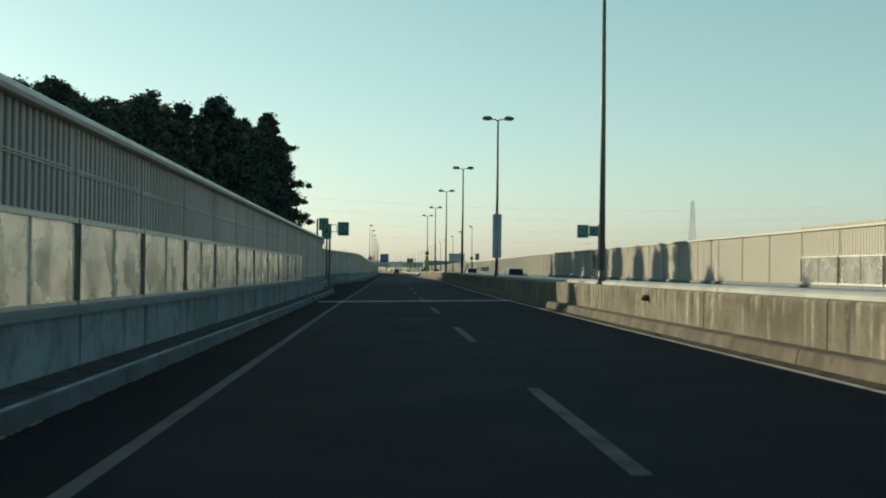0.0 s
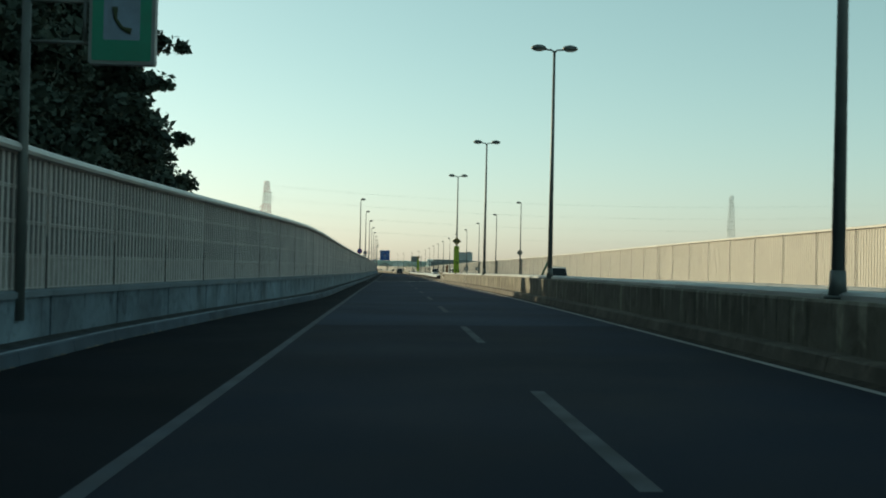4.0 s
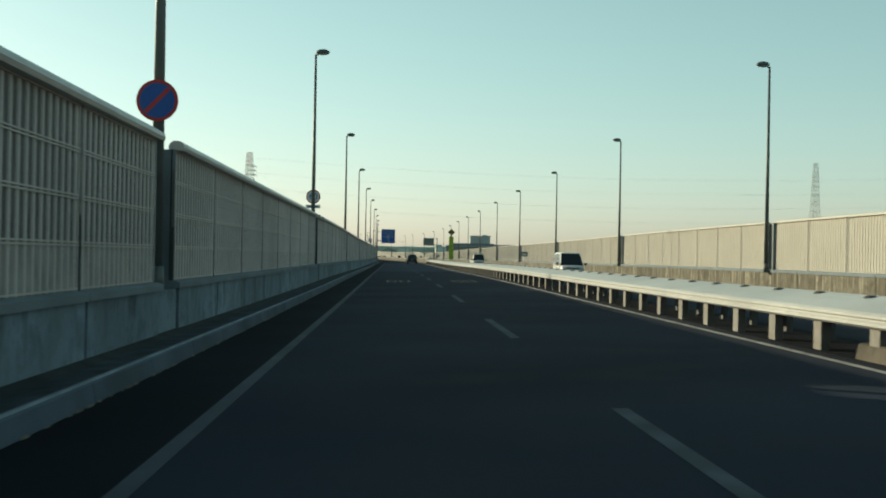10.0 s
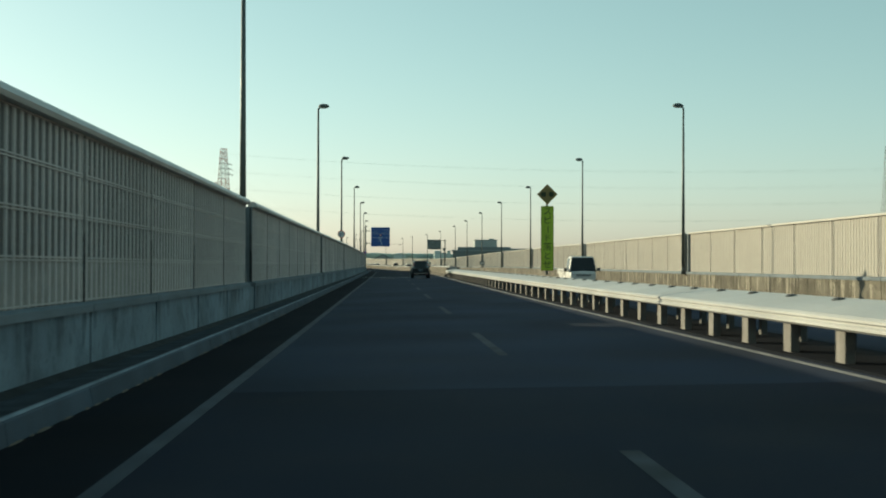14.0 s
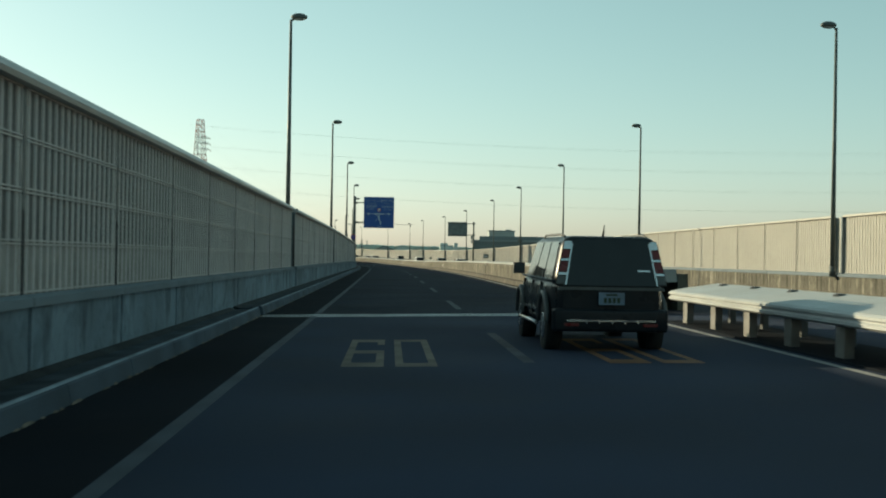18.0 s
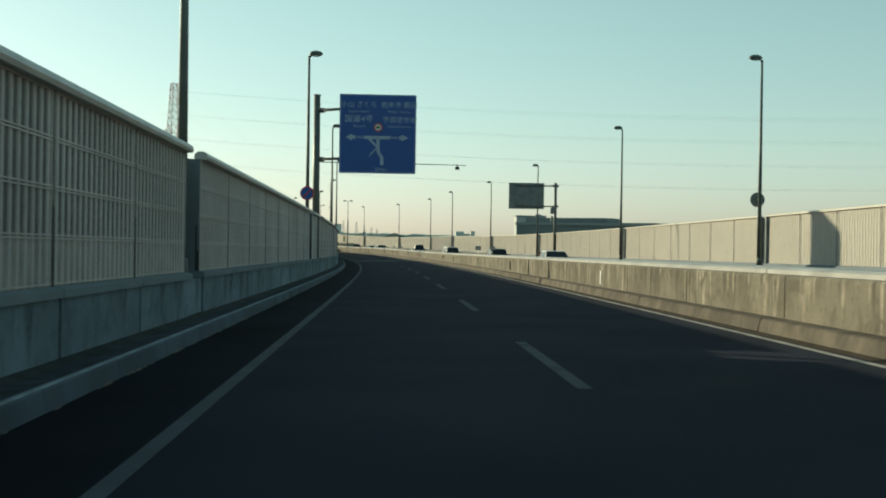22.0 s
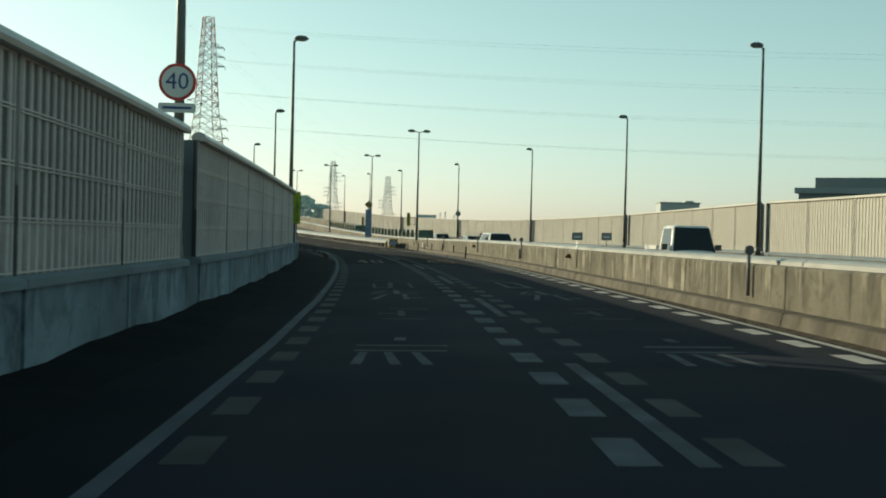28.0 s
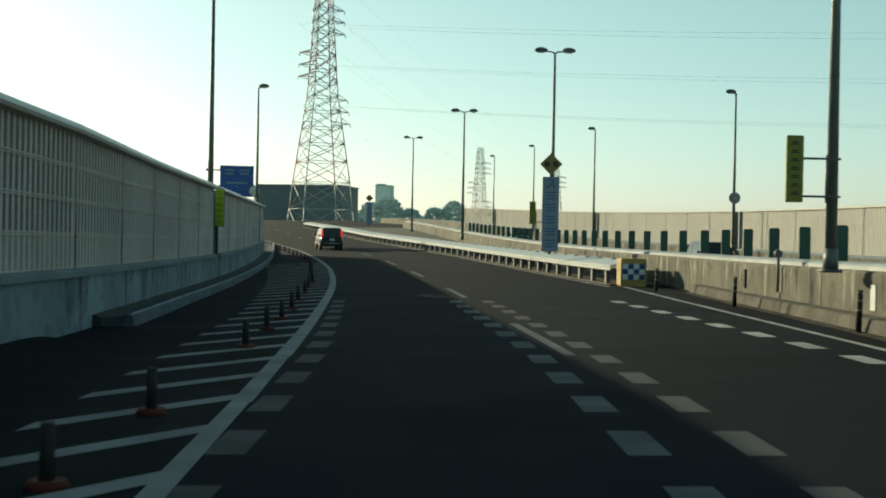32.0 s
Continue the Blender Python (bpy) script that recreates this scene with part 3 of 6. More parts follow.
FAR_SIGN = ((645.6, 648.3, -0.5, -0.42, -0.5, -0.42), (645.6, 645.8, -0.42, -0.1, -0.42, -0.1), (645.6, 648.9, -0.12, 0.0, -0.06, 0.08), (645.8, 648.5, 0.46, 0.56, 0.46, 0.54), (650.0, 650.2, -0.43, 0.32, -0.43, 0.32))
RING_SIGN = ((646.1, 646.35, -0.4, 0.3, -0.4, 0.3), (646.3, 649.4, -0.4, -0.28, -0.4, -0.3), (646.3, 649.4, 0.12, 0.26, 0.1, 0.2), (649.4, 649.6, -0.4, 0.2, -0.4, 0.2), (650.8, 651.0, -0.5, 0.0, -0.5, 0.0))
DOT_SIGN = ((0.0, 0.16, -0.3, 0.4, -0.3, 0.4), (0.8, 2.2, -0.05, 0.07, -0.05, 0.07), (1.3, 1.46, -0.4, 0.1, -0.4, 0.1), (2.6, 2.75, -0.2, 0.5, -0.2, 0.5))
THREE_LEGS = ((629.85, 630.02, -0.56, 0.56, -0.56, 0.56), (629.2, 629.36, -0.56, 0.52, -0.56, 0.52), (627.8, 629.1, -0.56, -0.44, -0.5, -0.4), (627.8, 629.1, -0.14, -0.02, -0.22, -0.12), (627.8, 629.1, 0.2, 0.32, 0.1, 0.2), (630.6, 631.1, -0.1, 0.06, -0.08, 0.06))
for n, strokes, mat in ((-1.78, THREE_LEGS, DASH), (1.76, THREE_LEGS, DASH), (-1.73, NEAR_SIGN, DASH), (1.72, NEAR_SIGN, DASH), (-1.73, FAR_SIGN, FADED), (1.67, RING_SIGN, DASH), (-1.73, tuple((a + 634.5, c + 634.5, *r) for a, c, *r in DOT_SIGN), FADED), (1.7, tuple((a + 634.8, c + 634.8, *r) for a, c, *r in DOT_SIGN), FADED)):
    for s0, s1, a, c, d, e in strokes:
        marking("worn_mark", "worn illegible painted stroke on the lane", mat, [(s0, s1, n + a, n + c, 0.0045 if s1 - s0 > 0.5 else 0.006, 4, n + d, n + e)], "worn lane strokes")


# steel finger joints across the deck
def finger_joint(s, skew):
    t = thing("expansion_joint", "steel finger expansion joint across the road deck", "expansion joint", "expansion joints", "structure", stand(s, 0, 0) @ Matrix.Rotation(-FALL, 4, "Y"))
    for side in (-1, 1):
        bm = bmesh.new()
        pts = [(-4.55 + 0.052 * k, side * 0.075 + (0.16 if k % 2 else -0.16)) for k in range(170)]
        low = [bm.verts.new((x, y + skew * x, 0.008)) for x, y in pts]
        out = [bm.verts.new((x, side * 0.46 + skew * x, 0.008)) for x, y in pts]
        for i in range(len(pts) - 1):
            bm.faces.new((low[i], low[i + 1], out[i + 1], out[i]))
        part("finger_plate", bm, JOINT, t)
    bm = bmesh.new()
    for i in range(24):
        n = -4.55 + i * 0.366
        box(bm, n, n + 0.366, -0.3 + skew * n, 0.3 + skew * n, -0.02, 0.005)
    part("joint_gap", bm, RUBBER, t)


for s, k in ((51.1, 0.03), (218.7, 0.16), (423.7, 0.09), (618.4, 0.3)):
    finger_joint(s, k)


# ---- median ----
def segments(name, label, mat, a, c, step, profile, cat="barrier", gap=0.022):
    """Cast lengths with open joints between them, each a piece of its own."""
    holder = thing(name, label, cat, kind="structure")
    count = round((c - a) / step)
    w = (c - a) / count
    for i in range(count):
        sweep(name.split("_")[-1] + "_block", mat, a + i * w + gap, a + (i + 1) * w - gap, profile, step=3.2, parent=holder)
    return holder


for a, c in ((-40, 226), (426, 860)):
    segments("median_barrier", "streaked tan concrete median barrier, lit from across the road", CONCRETE, a, c, 6.15, lambda s: [(FRONT(s), -0.01), (FRONT(s), 0.88), (FRONT(s) + 0.03, 0.92), (FRONT(s) + 0.22, 0.92), (FRONT(s) + 0.25, 0.88), (FRONT(s) + 0.25, -0.01)])
    segments("far_barrier", "concrete barrier of the other carriageway", CONCRETE, a, c, 6.15, lambda s: [(FRONT(s) + 1.1, -0.01), (FRONT(s) + 1.1, 0.9), (FRONT(s) + 1.35, 0.9), (FRONT(s) + 1.38, -0.01)])
    segments("median_cover", "pale painted steel cover sheets over the median gap", COVER, a, c, 9.0, lambda s: [(FRONT(s) + 0.32, 0.7), (FRONT(s) + 0.32, 0.98), (FRONT(s) + 0.4, 1.02), (FRONT(s) + 1.05, 1.02), (FRONT(s) + 1.08, 0.7)], "cover")
for a, c in ((-40, 230.5), (423.9, 724)):
    segments("barrier_footing", "low stained concrete footing of the median", FOOTING, a, c, 9.2, lambda s: [(FRONT(s) - 0.34, -0.01), (FRONT(s) - 0.29, 0.215), (FRONT(s) - 0.26, 0.235), (FRONT(s) - 0.002, 0.245), (FRONT(s) - 0.002, -0.01)], "footing")


for a, c in ((-40, 228), (424, 724)):
    k = sweep("grit_strip", SILT, a, c, lambda s: [(FRONT(s) - 0.47 - 0.04 * math.sin(s * 1.7) * math.sin(s * 0.43), 0.003), (FRONT(s) - 0.36, 0.028), (FRONT(s) - 0.30, 0.04), (FRONT(s) - 0.30, 0.003)], step=0.8)
    tagged(k, "brown grit lying along the foot of the median", "grit", kind="structure")
rng = random.Random(9)
verts, faces = [], []
for s0, s1 in ((-20, 228), (424, 700)):
    s = s0
    while s < s1:
        n, size = FRONT(s) - 0.38, rng.choice((0.3, 0.5, 1.0)) * rng.uniform(0.5, 1.3)
        for k in range(int(14 * size) + 4):
            p = at(s + rng.gauss(0, 0.35 * size), n + rng.uniform(-0.07, 0.03), 0.0)
            h = rng.uniform(0.01, 0.06) * min(1, size)
            w = Vector((rng.uniform(-1, 1), rng.uniform(-1, 1), 0)).normalized() * rng.uniform(0.01, 0.03)
            tip = p + Vector((rng.uniform(-0.05, 0.05), rng.uniform(-0.05, 0.05), h))
            b = len(verts)
            verts += [p - w, p + w, tip]
            faces.append((b, b + 1, b + 2))
        s += rng.uniform(0.6, 7.0)
me = bpy.data.meshes.new("weeds")
me.from_pydata(verts, [], faces)
me.materials.append(WEED)
tagged(new("weeds", me), "dry weeds and grit along the foot of the median", "weeds", kind="stuff")


def guard_rail(s0, s1, line, label):
    t = thing("guard_rail", label, "guard rail", kind="structure")
    wave = [(0.0, 0.445), (-0.045, 0.475), (-0.045, 0.515), (-0.012, 0.535), (-0.012, 0.555), (-0.045, 0.575), (-0.045, 0.61), (0.0, 0.64), (0.02, 0.64), (-0.02, 0.60), (0.0, 0.545), (-0.02, 0.49), (0.02, 0.445)]
    w = 4.0
    count = round((s1 - s0) / w)
    for i in range(count):
        a, c = s0 + i * w, s0 + i * w + w + 0.03
        sweep("beam", RAIL, a, c, lambda s: [(line(s) + n, z) for n, z in wave], 2.0, t)
        sweep("top_plate", RAIL, a, c - 0.04, lambda s: [(line(s) + 0.01, 0.642), (line(s) + 0.4, 0.715), (line(s) + 0.44, 0.712), (line(s) + 0.95, 0.785), (line(s) + 1.06, 0.755), (line(s) + 1.06, 0.72), (line(s) + 0.03, 0.61)], 2.0, t)
        sweep("rear_beam", RAIL, a, c, lambda s: [(line(s) + 1.1 - n, z + 0.08) for n, z in wave], 2.0, t)
    bm = bmesh.new()
    box(bm, -0.01, 0.12, -0.15, 0.15, -0.01, 0.50)
    box(bm, 0.0, 0.09, -0.08, 0.08, 0.49, 0.62)
    post = mesh_of("post", bm, POSTC)
    # rear posts coloured dark to carry the shade behind the rail
    bm = bmesh.new()
    box(bm, -0.01, 0.10, -0.07, 0.07, -0.01, 0.70)
    rear = mesh_of("post", bm, DARK)
    bm = bmesh.new()
    bmesh.ops.create_cone(bm, cap_ends=True, segments=10, radius1=0.11, radius2=0.07, depth=0.04, matrix=Matrix.Translation((0, 0, 0.02)))
    stud = mesh_of("stud", bm, DARK)
    for i in range(count * 2):
        s = s0 + 1 + i * 2.0
        for me, n, z, r in ((post, line(s) + 0.05, 0, 0), (rear, line(s) + 1.02, 0, 180), (stud, line(s) + 0.80, 0.755, 0)):
            part(me.name.split(".")[0], me, None, t).matrix_world = stand(s, n, z, r)
    return t


guard_rail(229, 421, table((229, 3.95), (300, 3.96), (340, 4.0), (421, 4.0)), "white painted double guard rail on stout posts")
guard_rail(729, 861, lambda s: 4.05 + SHIFT(s) + 1.25, "white painted guard rail curving away at the ramp")
tagged(sweep("rail_plinth", SHOULDER, 229, 421, [(3.86, -0.01), (3.88, 0.03), (5.3, 0.03), (5.32, -0.01)]), "dark asphalt strip under the guard rail", "plinth", kind="structure")
tagged(sweep("island", FOOTING, 729, 861, lambda s: [(4.0 + SHIFT(s) + 1.25, -0.01), (4.0 + SHIFT(s) + 1.25, 0.04), (FRONT(s) - 0.01, 0.04), (FRONT(s) - 0.01, -0.01)]), "dusty concrete island behind the guard rail", "island", kind="structure")


# ---- noise walls ----
POLES_L = [233.4, 267.5, 302.7, 337.1, 371.4, 404.0, 441.1, 475.4, 508.3, 540.7, 571.3, 604.4, 635.7, 666.4, 697.7, 730.3, 760.0]
POLES_R = [233.7, 267.7, 302.1, 335.6, 369.9, 404.0, 440.1, 473.8, 506.6, 539.3, 568.9, 605.2, 635.2, 665.0, 695.0, 726.3, 758.0, 786.8, 815.0, 842.0]


def slat_panel(width, z0, z1, tiers, ribs=16, cream=False):
    """A ribbed panel, local y along the wall, face at x = 0 towards +x."""
    bm = bmesh.new()
    low = z0 - 0.12 if tiers > 2 else z0
    box(bm, -0.13, -0.10, -0.07, width + 0.07, low, z1)
    for f in bm.faces:
        f.material_index = 1
    if tiers > 2 and not cream:
        # the lowest tier is clogged with dust
        k = len(bm.faces)
        box(bm, -0.10, -0.093, 0, width, low, z0 + (z1 - z0) / tiers)
        bm.faces.ensure_lookup_table()
        for f in bm.faces[k:]:
            f.material_index = 2
    for i in range(ribs):
        y = (i + 0.5) * width / ribs
        v = [bm.verts.new((x, y + d, z)) for z in (low + 0.01, z1 - 0.02) for x, d in ((-0.10, -0.034), (-0.082, -0.026), (-0.082, 0.026), (-0.10, 0.034))]
        for k in range(3):
            bm.faces.new((v[k], v[k + 1], v[k + 5], v[k + 4]))
    for k in range(tiers + 1):
        z = z0 + (z1 - z0) * k / tiers
        for q in (-0.018, 0.018) if not cream else ():
            if low < z + q - 0.008 and z + q + 0.008 < z1:
                box(bm, -0.10, -0.074, 0, width, z + q - 0.008, z + q + 0.008)
    for y in (0.0, width - 0.035):
        box(bm, -0.10, -0.078, y, y + 0.035, low, z1)
    return mesh_of("panel", bm, [WALL, SUNLIT_BACKING] if cream else [WALL_SHADED, BACKING, DUSTY])


PANEL = slat_panel(3.9, 0.925, 2.96, 4)
PANEL_TOP = slat_panel(3.9, 1.98, 3.16, 2)
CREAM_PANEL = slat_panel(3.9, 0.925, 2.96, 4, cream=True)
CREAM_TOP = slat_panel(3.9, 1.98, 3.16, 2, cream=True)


def wall_post(split, low, high):
    """Steel post between two panels: bare below, painted above."""
    bm = bmesh.new()
    box(bm, -0.14, -0.11, -0.05, 0.05, 0.72, 2.96)
    for z0, z1, w, k in ((0.72, split, 0.045, 0), (split, 2.96, 0.045, 1)):
        n = len(bm.faces)
        box(bm, -0.11, -0.070, -w, w, z0, z1)
        bm.faces.ensure_lookup_table()
        for f in bm.faces[n:]:
            f.material_index = k
    return mesh_of("post", bm, [low, high])


POST = wall_post(1.75, POSTFOOT, MAST)
CREAM_POST = wall_post(1.47, TAN_STEEL, TAN_STEEL)
bm = bmesh.new()
prism(bm, [(-0.17, 2.95), (-0.19, 3.0), (-0.17, 3.06), (-0.11, 3.1), (-0.02, 3.1), (0.04, 3.06), (0.06, 3.0), (0.04, 2.95)], 0, 4.0)
CAP = mesh_of("cap_rail", bm, CAPM)
bm = bmesh.new()
prism(bm, [(-0.15, 2.95), (-0.15, 3.0), (-0.11, 3.035), (-0.04, 3.035), (0.0, 3.0), (0.0, 2.95)], 0, 4.0)
CREAM_CAP = mesh_of("cap_rail", bm, WALL)
# lower bay of clouded glass in two lights
bm = bmesh.new()
for y0, y1, z0, z1 in ((0, 3.9, 0.72, 0.985), (0, 3.9, 1.93, 1.985), (0, 0.05, 0.985, 1.93), (1.938, 1.962, 0.985, 1.93), (3.85, 3.9, 0.985, 1.93)):
    box(bm, -0.08, -0.02, y0, y1, z0, z1)
bm.faces.ensure_lookup_table()
for f in bm.faces[12:]:
    f.material_index = 1
for f in bm.faces[18:24]:
    f.material_index = 0
SASH = mesh_of("sash", bm, [STEEL, DARK])
bm = bmesh.new()
box(bm, -0.058, -0.046, 0.05, 1.93, 0.985, 1.93)
PANE = mesh_of("pane", bm, GLASS)


def noise_wall(name, label, line, side, ends, glass_to=None, rise=0.0):
    """ends: the stretches (s0, s1), each in bays of about four metres. side -1: the wall on the left, facing right."""
    wall = thing(name, label, "noise wall", kind="structure")
    for s0, s1 in ends:
        count = max(1, round((s1 - s0) / 4.0))
        w = (s1 - s0) / count
        for i in range(count):
            sa, sc = s0 + i * w, s0 + (i + 1) * w
            a, c = at(sa, line(sa) + side * 0.01), at(sc, line(sc) + side * 0.01)
            d = c - a
            long = math.hypot(d.x, d.y) / 4.0
            pitch = math.atan2(d.z, math.hypot(d.x, d.y))
            if side < 0:
                m = Matrix.Translation(a) @ Matrix.Rotation(math.atan2(-d.x, d.y), 4, "Z") @ Matrix.Rotation(pitch, 4, "X")
            else:
                m = Matrix.Translation(c) @ Matrix.Rotation(math.atan2(-d.x, d.y) + math.pi, 4, "Z") @ Matrix.Rotation(-pitch, 4, "X")
            sh = Matrix.Diagonal((1, long, 1, 1))
            up = Matrix.Translation((0, 0, 0.17 if sc < 73 and side < 0 else 0.02))
            glazed = glass_to is not None and sc < glass_to
            pieces = [(POST if side < 0 else CREAM_POST, 0.0, up), (CAP if side < 0 else CREAM_CAP, 0.0, up)]
            if glazed:
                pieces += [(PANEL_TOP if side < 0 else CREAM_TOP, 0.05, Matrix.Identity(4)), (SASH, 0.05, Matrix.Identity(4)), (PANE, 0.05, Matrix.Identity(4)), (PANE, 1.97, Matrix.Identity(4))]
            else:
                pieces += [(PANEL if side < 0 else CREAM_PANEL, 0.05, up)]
            for me, off, lift in pieces:
                o = part(me.name.split(".")[0], me, None, wall)
                o.matrix_world = m @ sh @ lift @ Matrix.Translation((0, off, 0))
        for s, q in ((s0, 1), (s1, -1)):
            bm = bmesh.new()
            box(bm, -0.62, -0.02, -0.03 if side < 0 else -0.07, 0.03 if side < 0 else 0.07, 0.9, 2.98)
            o = part("end_plate", bm, DARKBLUE, wall)
            o.matrix_world = stand(s, line(s) + side * (0.06 if side < 0 else -0.05), 0, 0 if side < 0 else 180)
    return wall


def between(poles, s0, s1, gap):
    marks = [s0] + [p for p in poles if s0 < p < s1] + [s1]
    return [(a + (gap if a != s0 else 0), c - (gap if c != s1 else 0)) for a, c in zip(marks, marks[1:])]


LEFT_RUNS = [(-36.35, 69.75), (69.75, 71.7)] + between(sorted(POLES_L + [547.2]), 72.2, 770, 0.75)
LEFT = noise_wall("wall_left", "grey ribbed noise wall with a rounded pale cap rail, in shade", WALL_L, -1, LEFT_RUNS, glass_to=56)
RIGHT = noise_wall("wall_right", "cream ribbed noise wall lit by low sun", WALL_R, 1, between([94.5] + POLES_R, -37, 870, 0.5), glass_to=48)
for wall, line, side, poles in ((LEFT, WALL_L, -1, POLES_L + [547.2]), (RIGHT, WALL_R, 1, [94.5] + POLES_R)):
    for s in poles:
        bm = bmesh.new()
        box(bm, -0.06, 0.0, -0.75, 0.75, 0.9, 2.98)
        for y in (-0.4, 0.0, 0.4):
            box(bm, -0.005, 0.02, y - 0.015, y + 0.015, 0.9, 2.97)
        o = part("recess_panel", bm, DARKBLUE if side < 0 else WALL, wall, "steel panel behind the lamp pole")
        o.matrix_world = stand(s, line(s) + side * (0.66 if side < 0 else 0.2), 0, 0 if side < 0 else 180)
    # parapet under it, in cast bays
holder = thing("parapet_left", "grey stained concrete parapet under the noise wall, in shade", "parapet", kind="structure")
marks = [-40.3]
for s0, s1 in LEFT_RUNS:
    count = max(1, round((s1 - s0) / 4.0))
    marks += [s0 + (s1 - s0) * i / count for i in range(count + 1)]
for a, c in zip(marks, marks[1:]):
    if c - a > 0.4:
        back = 0.025 if c - a < 1.6 else 0.0
        sweep("left_block", SHADED_PARAPET, a + 0.055, c - 0.055, lambda s: [(WALL_L(s) - back, -0.01), (WALL_L(s) - back, 0.818), (WALL_L(s) - 0.72, 0.818), (WALL_L(s) - 0.72, -0.01)], step=3.2, parent=holder)
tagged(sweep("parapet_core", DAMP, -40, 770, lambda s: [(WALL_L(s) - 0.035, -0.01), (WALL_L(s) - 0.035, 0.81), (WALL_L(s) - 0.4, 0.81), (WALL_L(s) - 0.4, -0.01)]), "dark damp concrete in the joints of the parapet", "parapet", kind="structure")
holder = thing("ledge_left", "pale concrete ledge on the parapet, broken at the lamp poles", "ledge", kind="structure")
for s0, s1 in [(-40.3, -36.4)] + LEFT_RUNS:
    count = max(1, round((s1 - s0) / 4.0))
    w = (s1 - s0) / count
    for i in range(count):
        a, c = s0 + i * w - (0.12 if i == 0 and s0 > 73 else -0.02), s0 + (i + 1) * w + (0.12 if i == count - 1 and s1 > 73 else -0.02)
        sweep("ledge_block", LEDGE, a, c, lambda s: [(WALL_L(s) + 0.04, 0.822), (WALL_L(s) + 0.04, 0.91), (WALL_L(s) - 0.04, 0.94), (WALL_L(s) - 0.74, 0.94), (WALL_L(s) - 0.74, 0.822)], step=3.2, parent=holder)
segments("parapet_right", "tan stained concrete parapet under the noise wall, sunlit", CONCRETE, -40, 1000, 4.0, lambda s: [(WALL_R(s), -0.5), (WALL_R(s), 0.78), (WALL_R(s) + 0.72, 0.78), (WALL_R(s) + 0.72, -0.5)], "parapet")
for a, c in KERB_RUNS:
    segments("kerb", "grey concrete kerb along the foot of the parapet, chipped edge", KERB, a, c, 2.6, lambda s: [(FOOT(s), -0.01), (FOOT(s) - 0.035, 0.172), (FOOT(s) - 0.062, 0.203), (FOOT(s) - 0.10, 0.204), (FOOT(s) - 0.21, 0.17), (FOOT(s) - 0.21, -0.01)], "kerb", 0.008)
segments("ledge_right", "pale ledge on the sunlit parapet", LEDGE, -40, 1000, 8.0, lambda s: [(WALL_R(s) - 0.04, 0.785), (WALL_R(s) - 0.04, 0.87), (WALL_R(s) + 0.05, 0.92), (WALL_R(s) + 0.74, 0.92), (WALL_R(s) + 0.74, 0.785)], "ledge")


# ---- street lamps ----
def lamp(arms, height, base):
    t = thing("street_lamp", "slim grey steel street lamp %s" % ("with two oval heads, on the median" if arms == 2 else "with one oval head at the wall"), "street lamp", "street lamps")
    bm = bmesh.new()
    tube(bm, [(0, 0, base), (0, 0, height - 0.06)], [0.1, 0.05], 12)
    part("pole", bm, POLE, t)
    bm = bmesh.new()
    tube(bm, [(0, 0, base), (0, 0, base + 0.05)], [0.19, 0.19], 12)
    tube(bm, [(0, 0, base + 0.05), (0, 0, base + 0.4)], [0.13, 0.11], 12)
    part("base_flange", bm, POLE, t)
    for d in ((-1, 1) if arms == 2 else (1,)):
        off = 0.62 if arms == 2 else 0.3
        bm = bmesh.new()
        tube(bm, [(0, 0, height - 0.12), (d * 0.12, 0, height - 0.03), (d * (off - 0.1), 0, height)], [0.04, 0.035, 0.03], 8)
        part("arm", bm, POLE, t)
        bm = bmesh.new()
        bmesh.ops.create_uvsphere(bm, u_segments=16, v_segments=8, radius=1.0, matrix=Matrix.Translation((d * off, 0, height + 0.03)) @ Matrix.Diagonal((0.31, 0.17, 0.15, 1)))
        for v in bm.verts:
            v.co.z = max(v.co.z, height - 0.015)
        for f in bm.faces:
            f.smooth = True
        head = part("lamp_head", bm, POLE, t)
        bm = bmesh.new()
        bmesh.ops.create_uvsphere(bm, u_segments=12, v_segments=6, radius=1.0, matrix=Matrix.Translation((d * off, 0, height - 0.02)) @ Matrix.Diagonal((0.25, 0.13, 0.07, 1)))
        part("lens", bm, LENS, head, "cloudy lamp lens, unlit")
    return t


one = None
LAMP_TALL = {1: table((230, 1.01), (500, 1.01), (610, 0.995), (660, 0.95), (760, 0.97)), -1: table((230, 0.995), (510, 1.0), (610, 0.985), (650, 0.965), (730, 0.965), (840, 0.97))}
for poles, line, side in ((POLES_L, POLE_LINE, 1), (POLES_R, lambda s: WALL_R(s) - 0.15, -1)):
    for s in poles:
        m = stand(s, line(s), 0, 0 if side > 0 else 180) @ Matrix.Diagonal((1, 1, LAMP_TALL[side](s), 1))
        if one is None:
            one = lamp(1, 9.95, 0.76)
            one.matrix_world = m
        else:
            copy_thing(one, m)
two = None
for s, n in ((34.2, 4.62), (67.6, 4.62), (101.3, 4.62), (131.4, 4.55), (165.5, 4.62), (200.0, 4.66), (711.2, 4.55), (744.3, 4.25), (772.7, 2.65), (803, 1.2)):
    if two is None:
        two = lamp(2, 9.95, 0.92)
        two.matrix_world = stand(s, n)
    else:
        copy_thing(two, stand(s, n) @ Matrix.Diagonal((1, 1, 0.97 if s > 700 else 1.05 if s > 190 else 1.0, 1)))


# ---- signs ----
SIGN_GREEN = material("sign_yellow_green", (0.33, 0.45, 0.03), 0.5, vary=0.12, scale=2, streak=0.2, streak_col=(0.12, 0.16, 0.02))
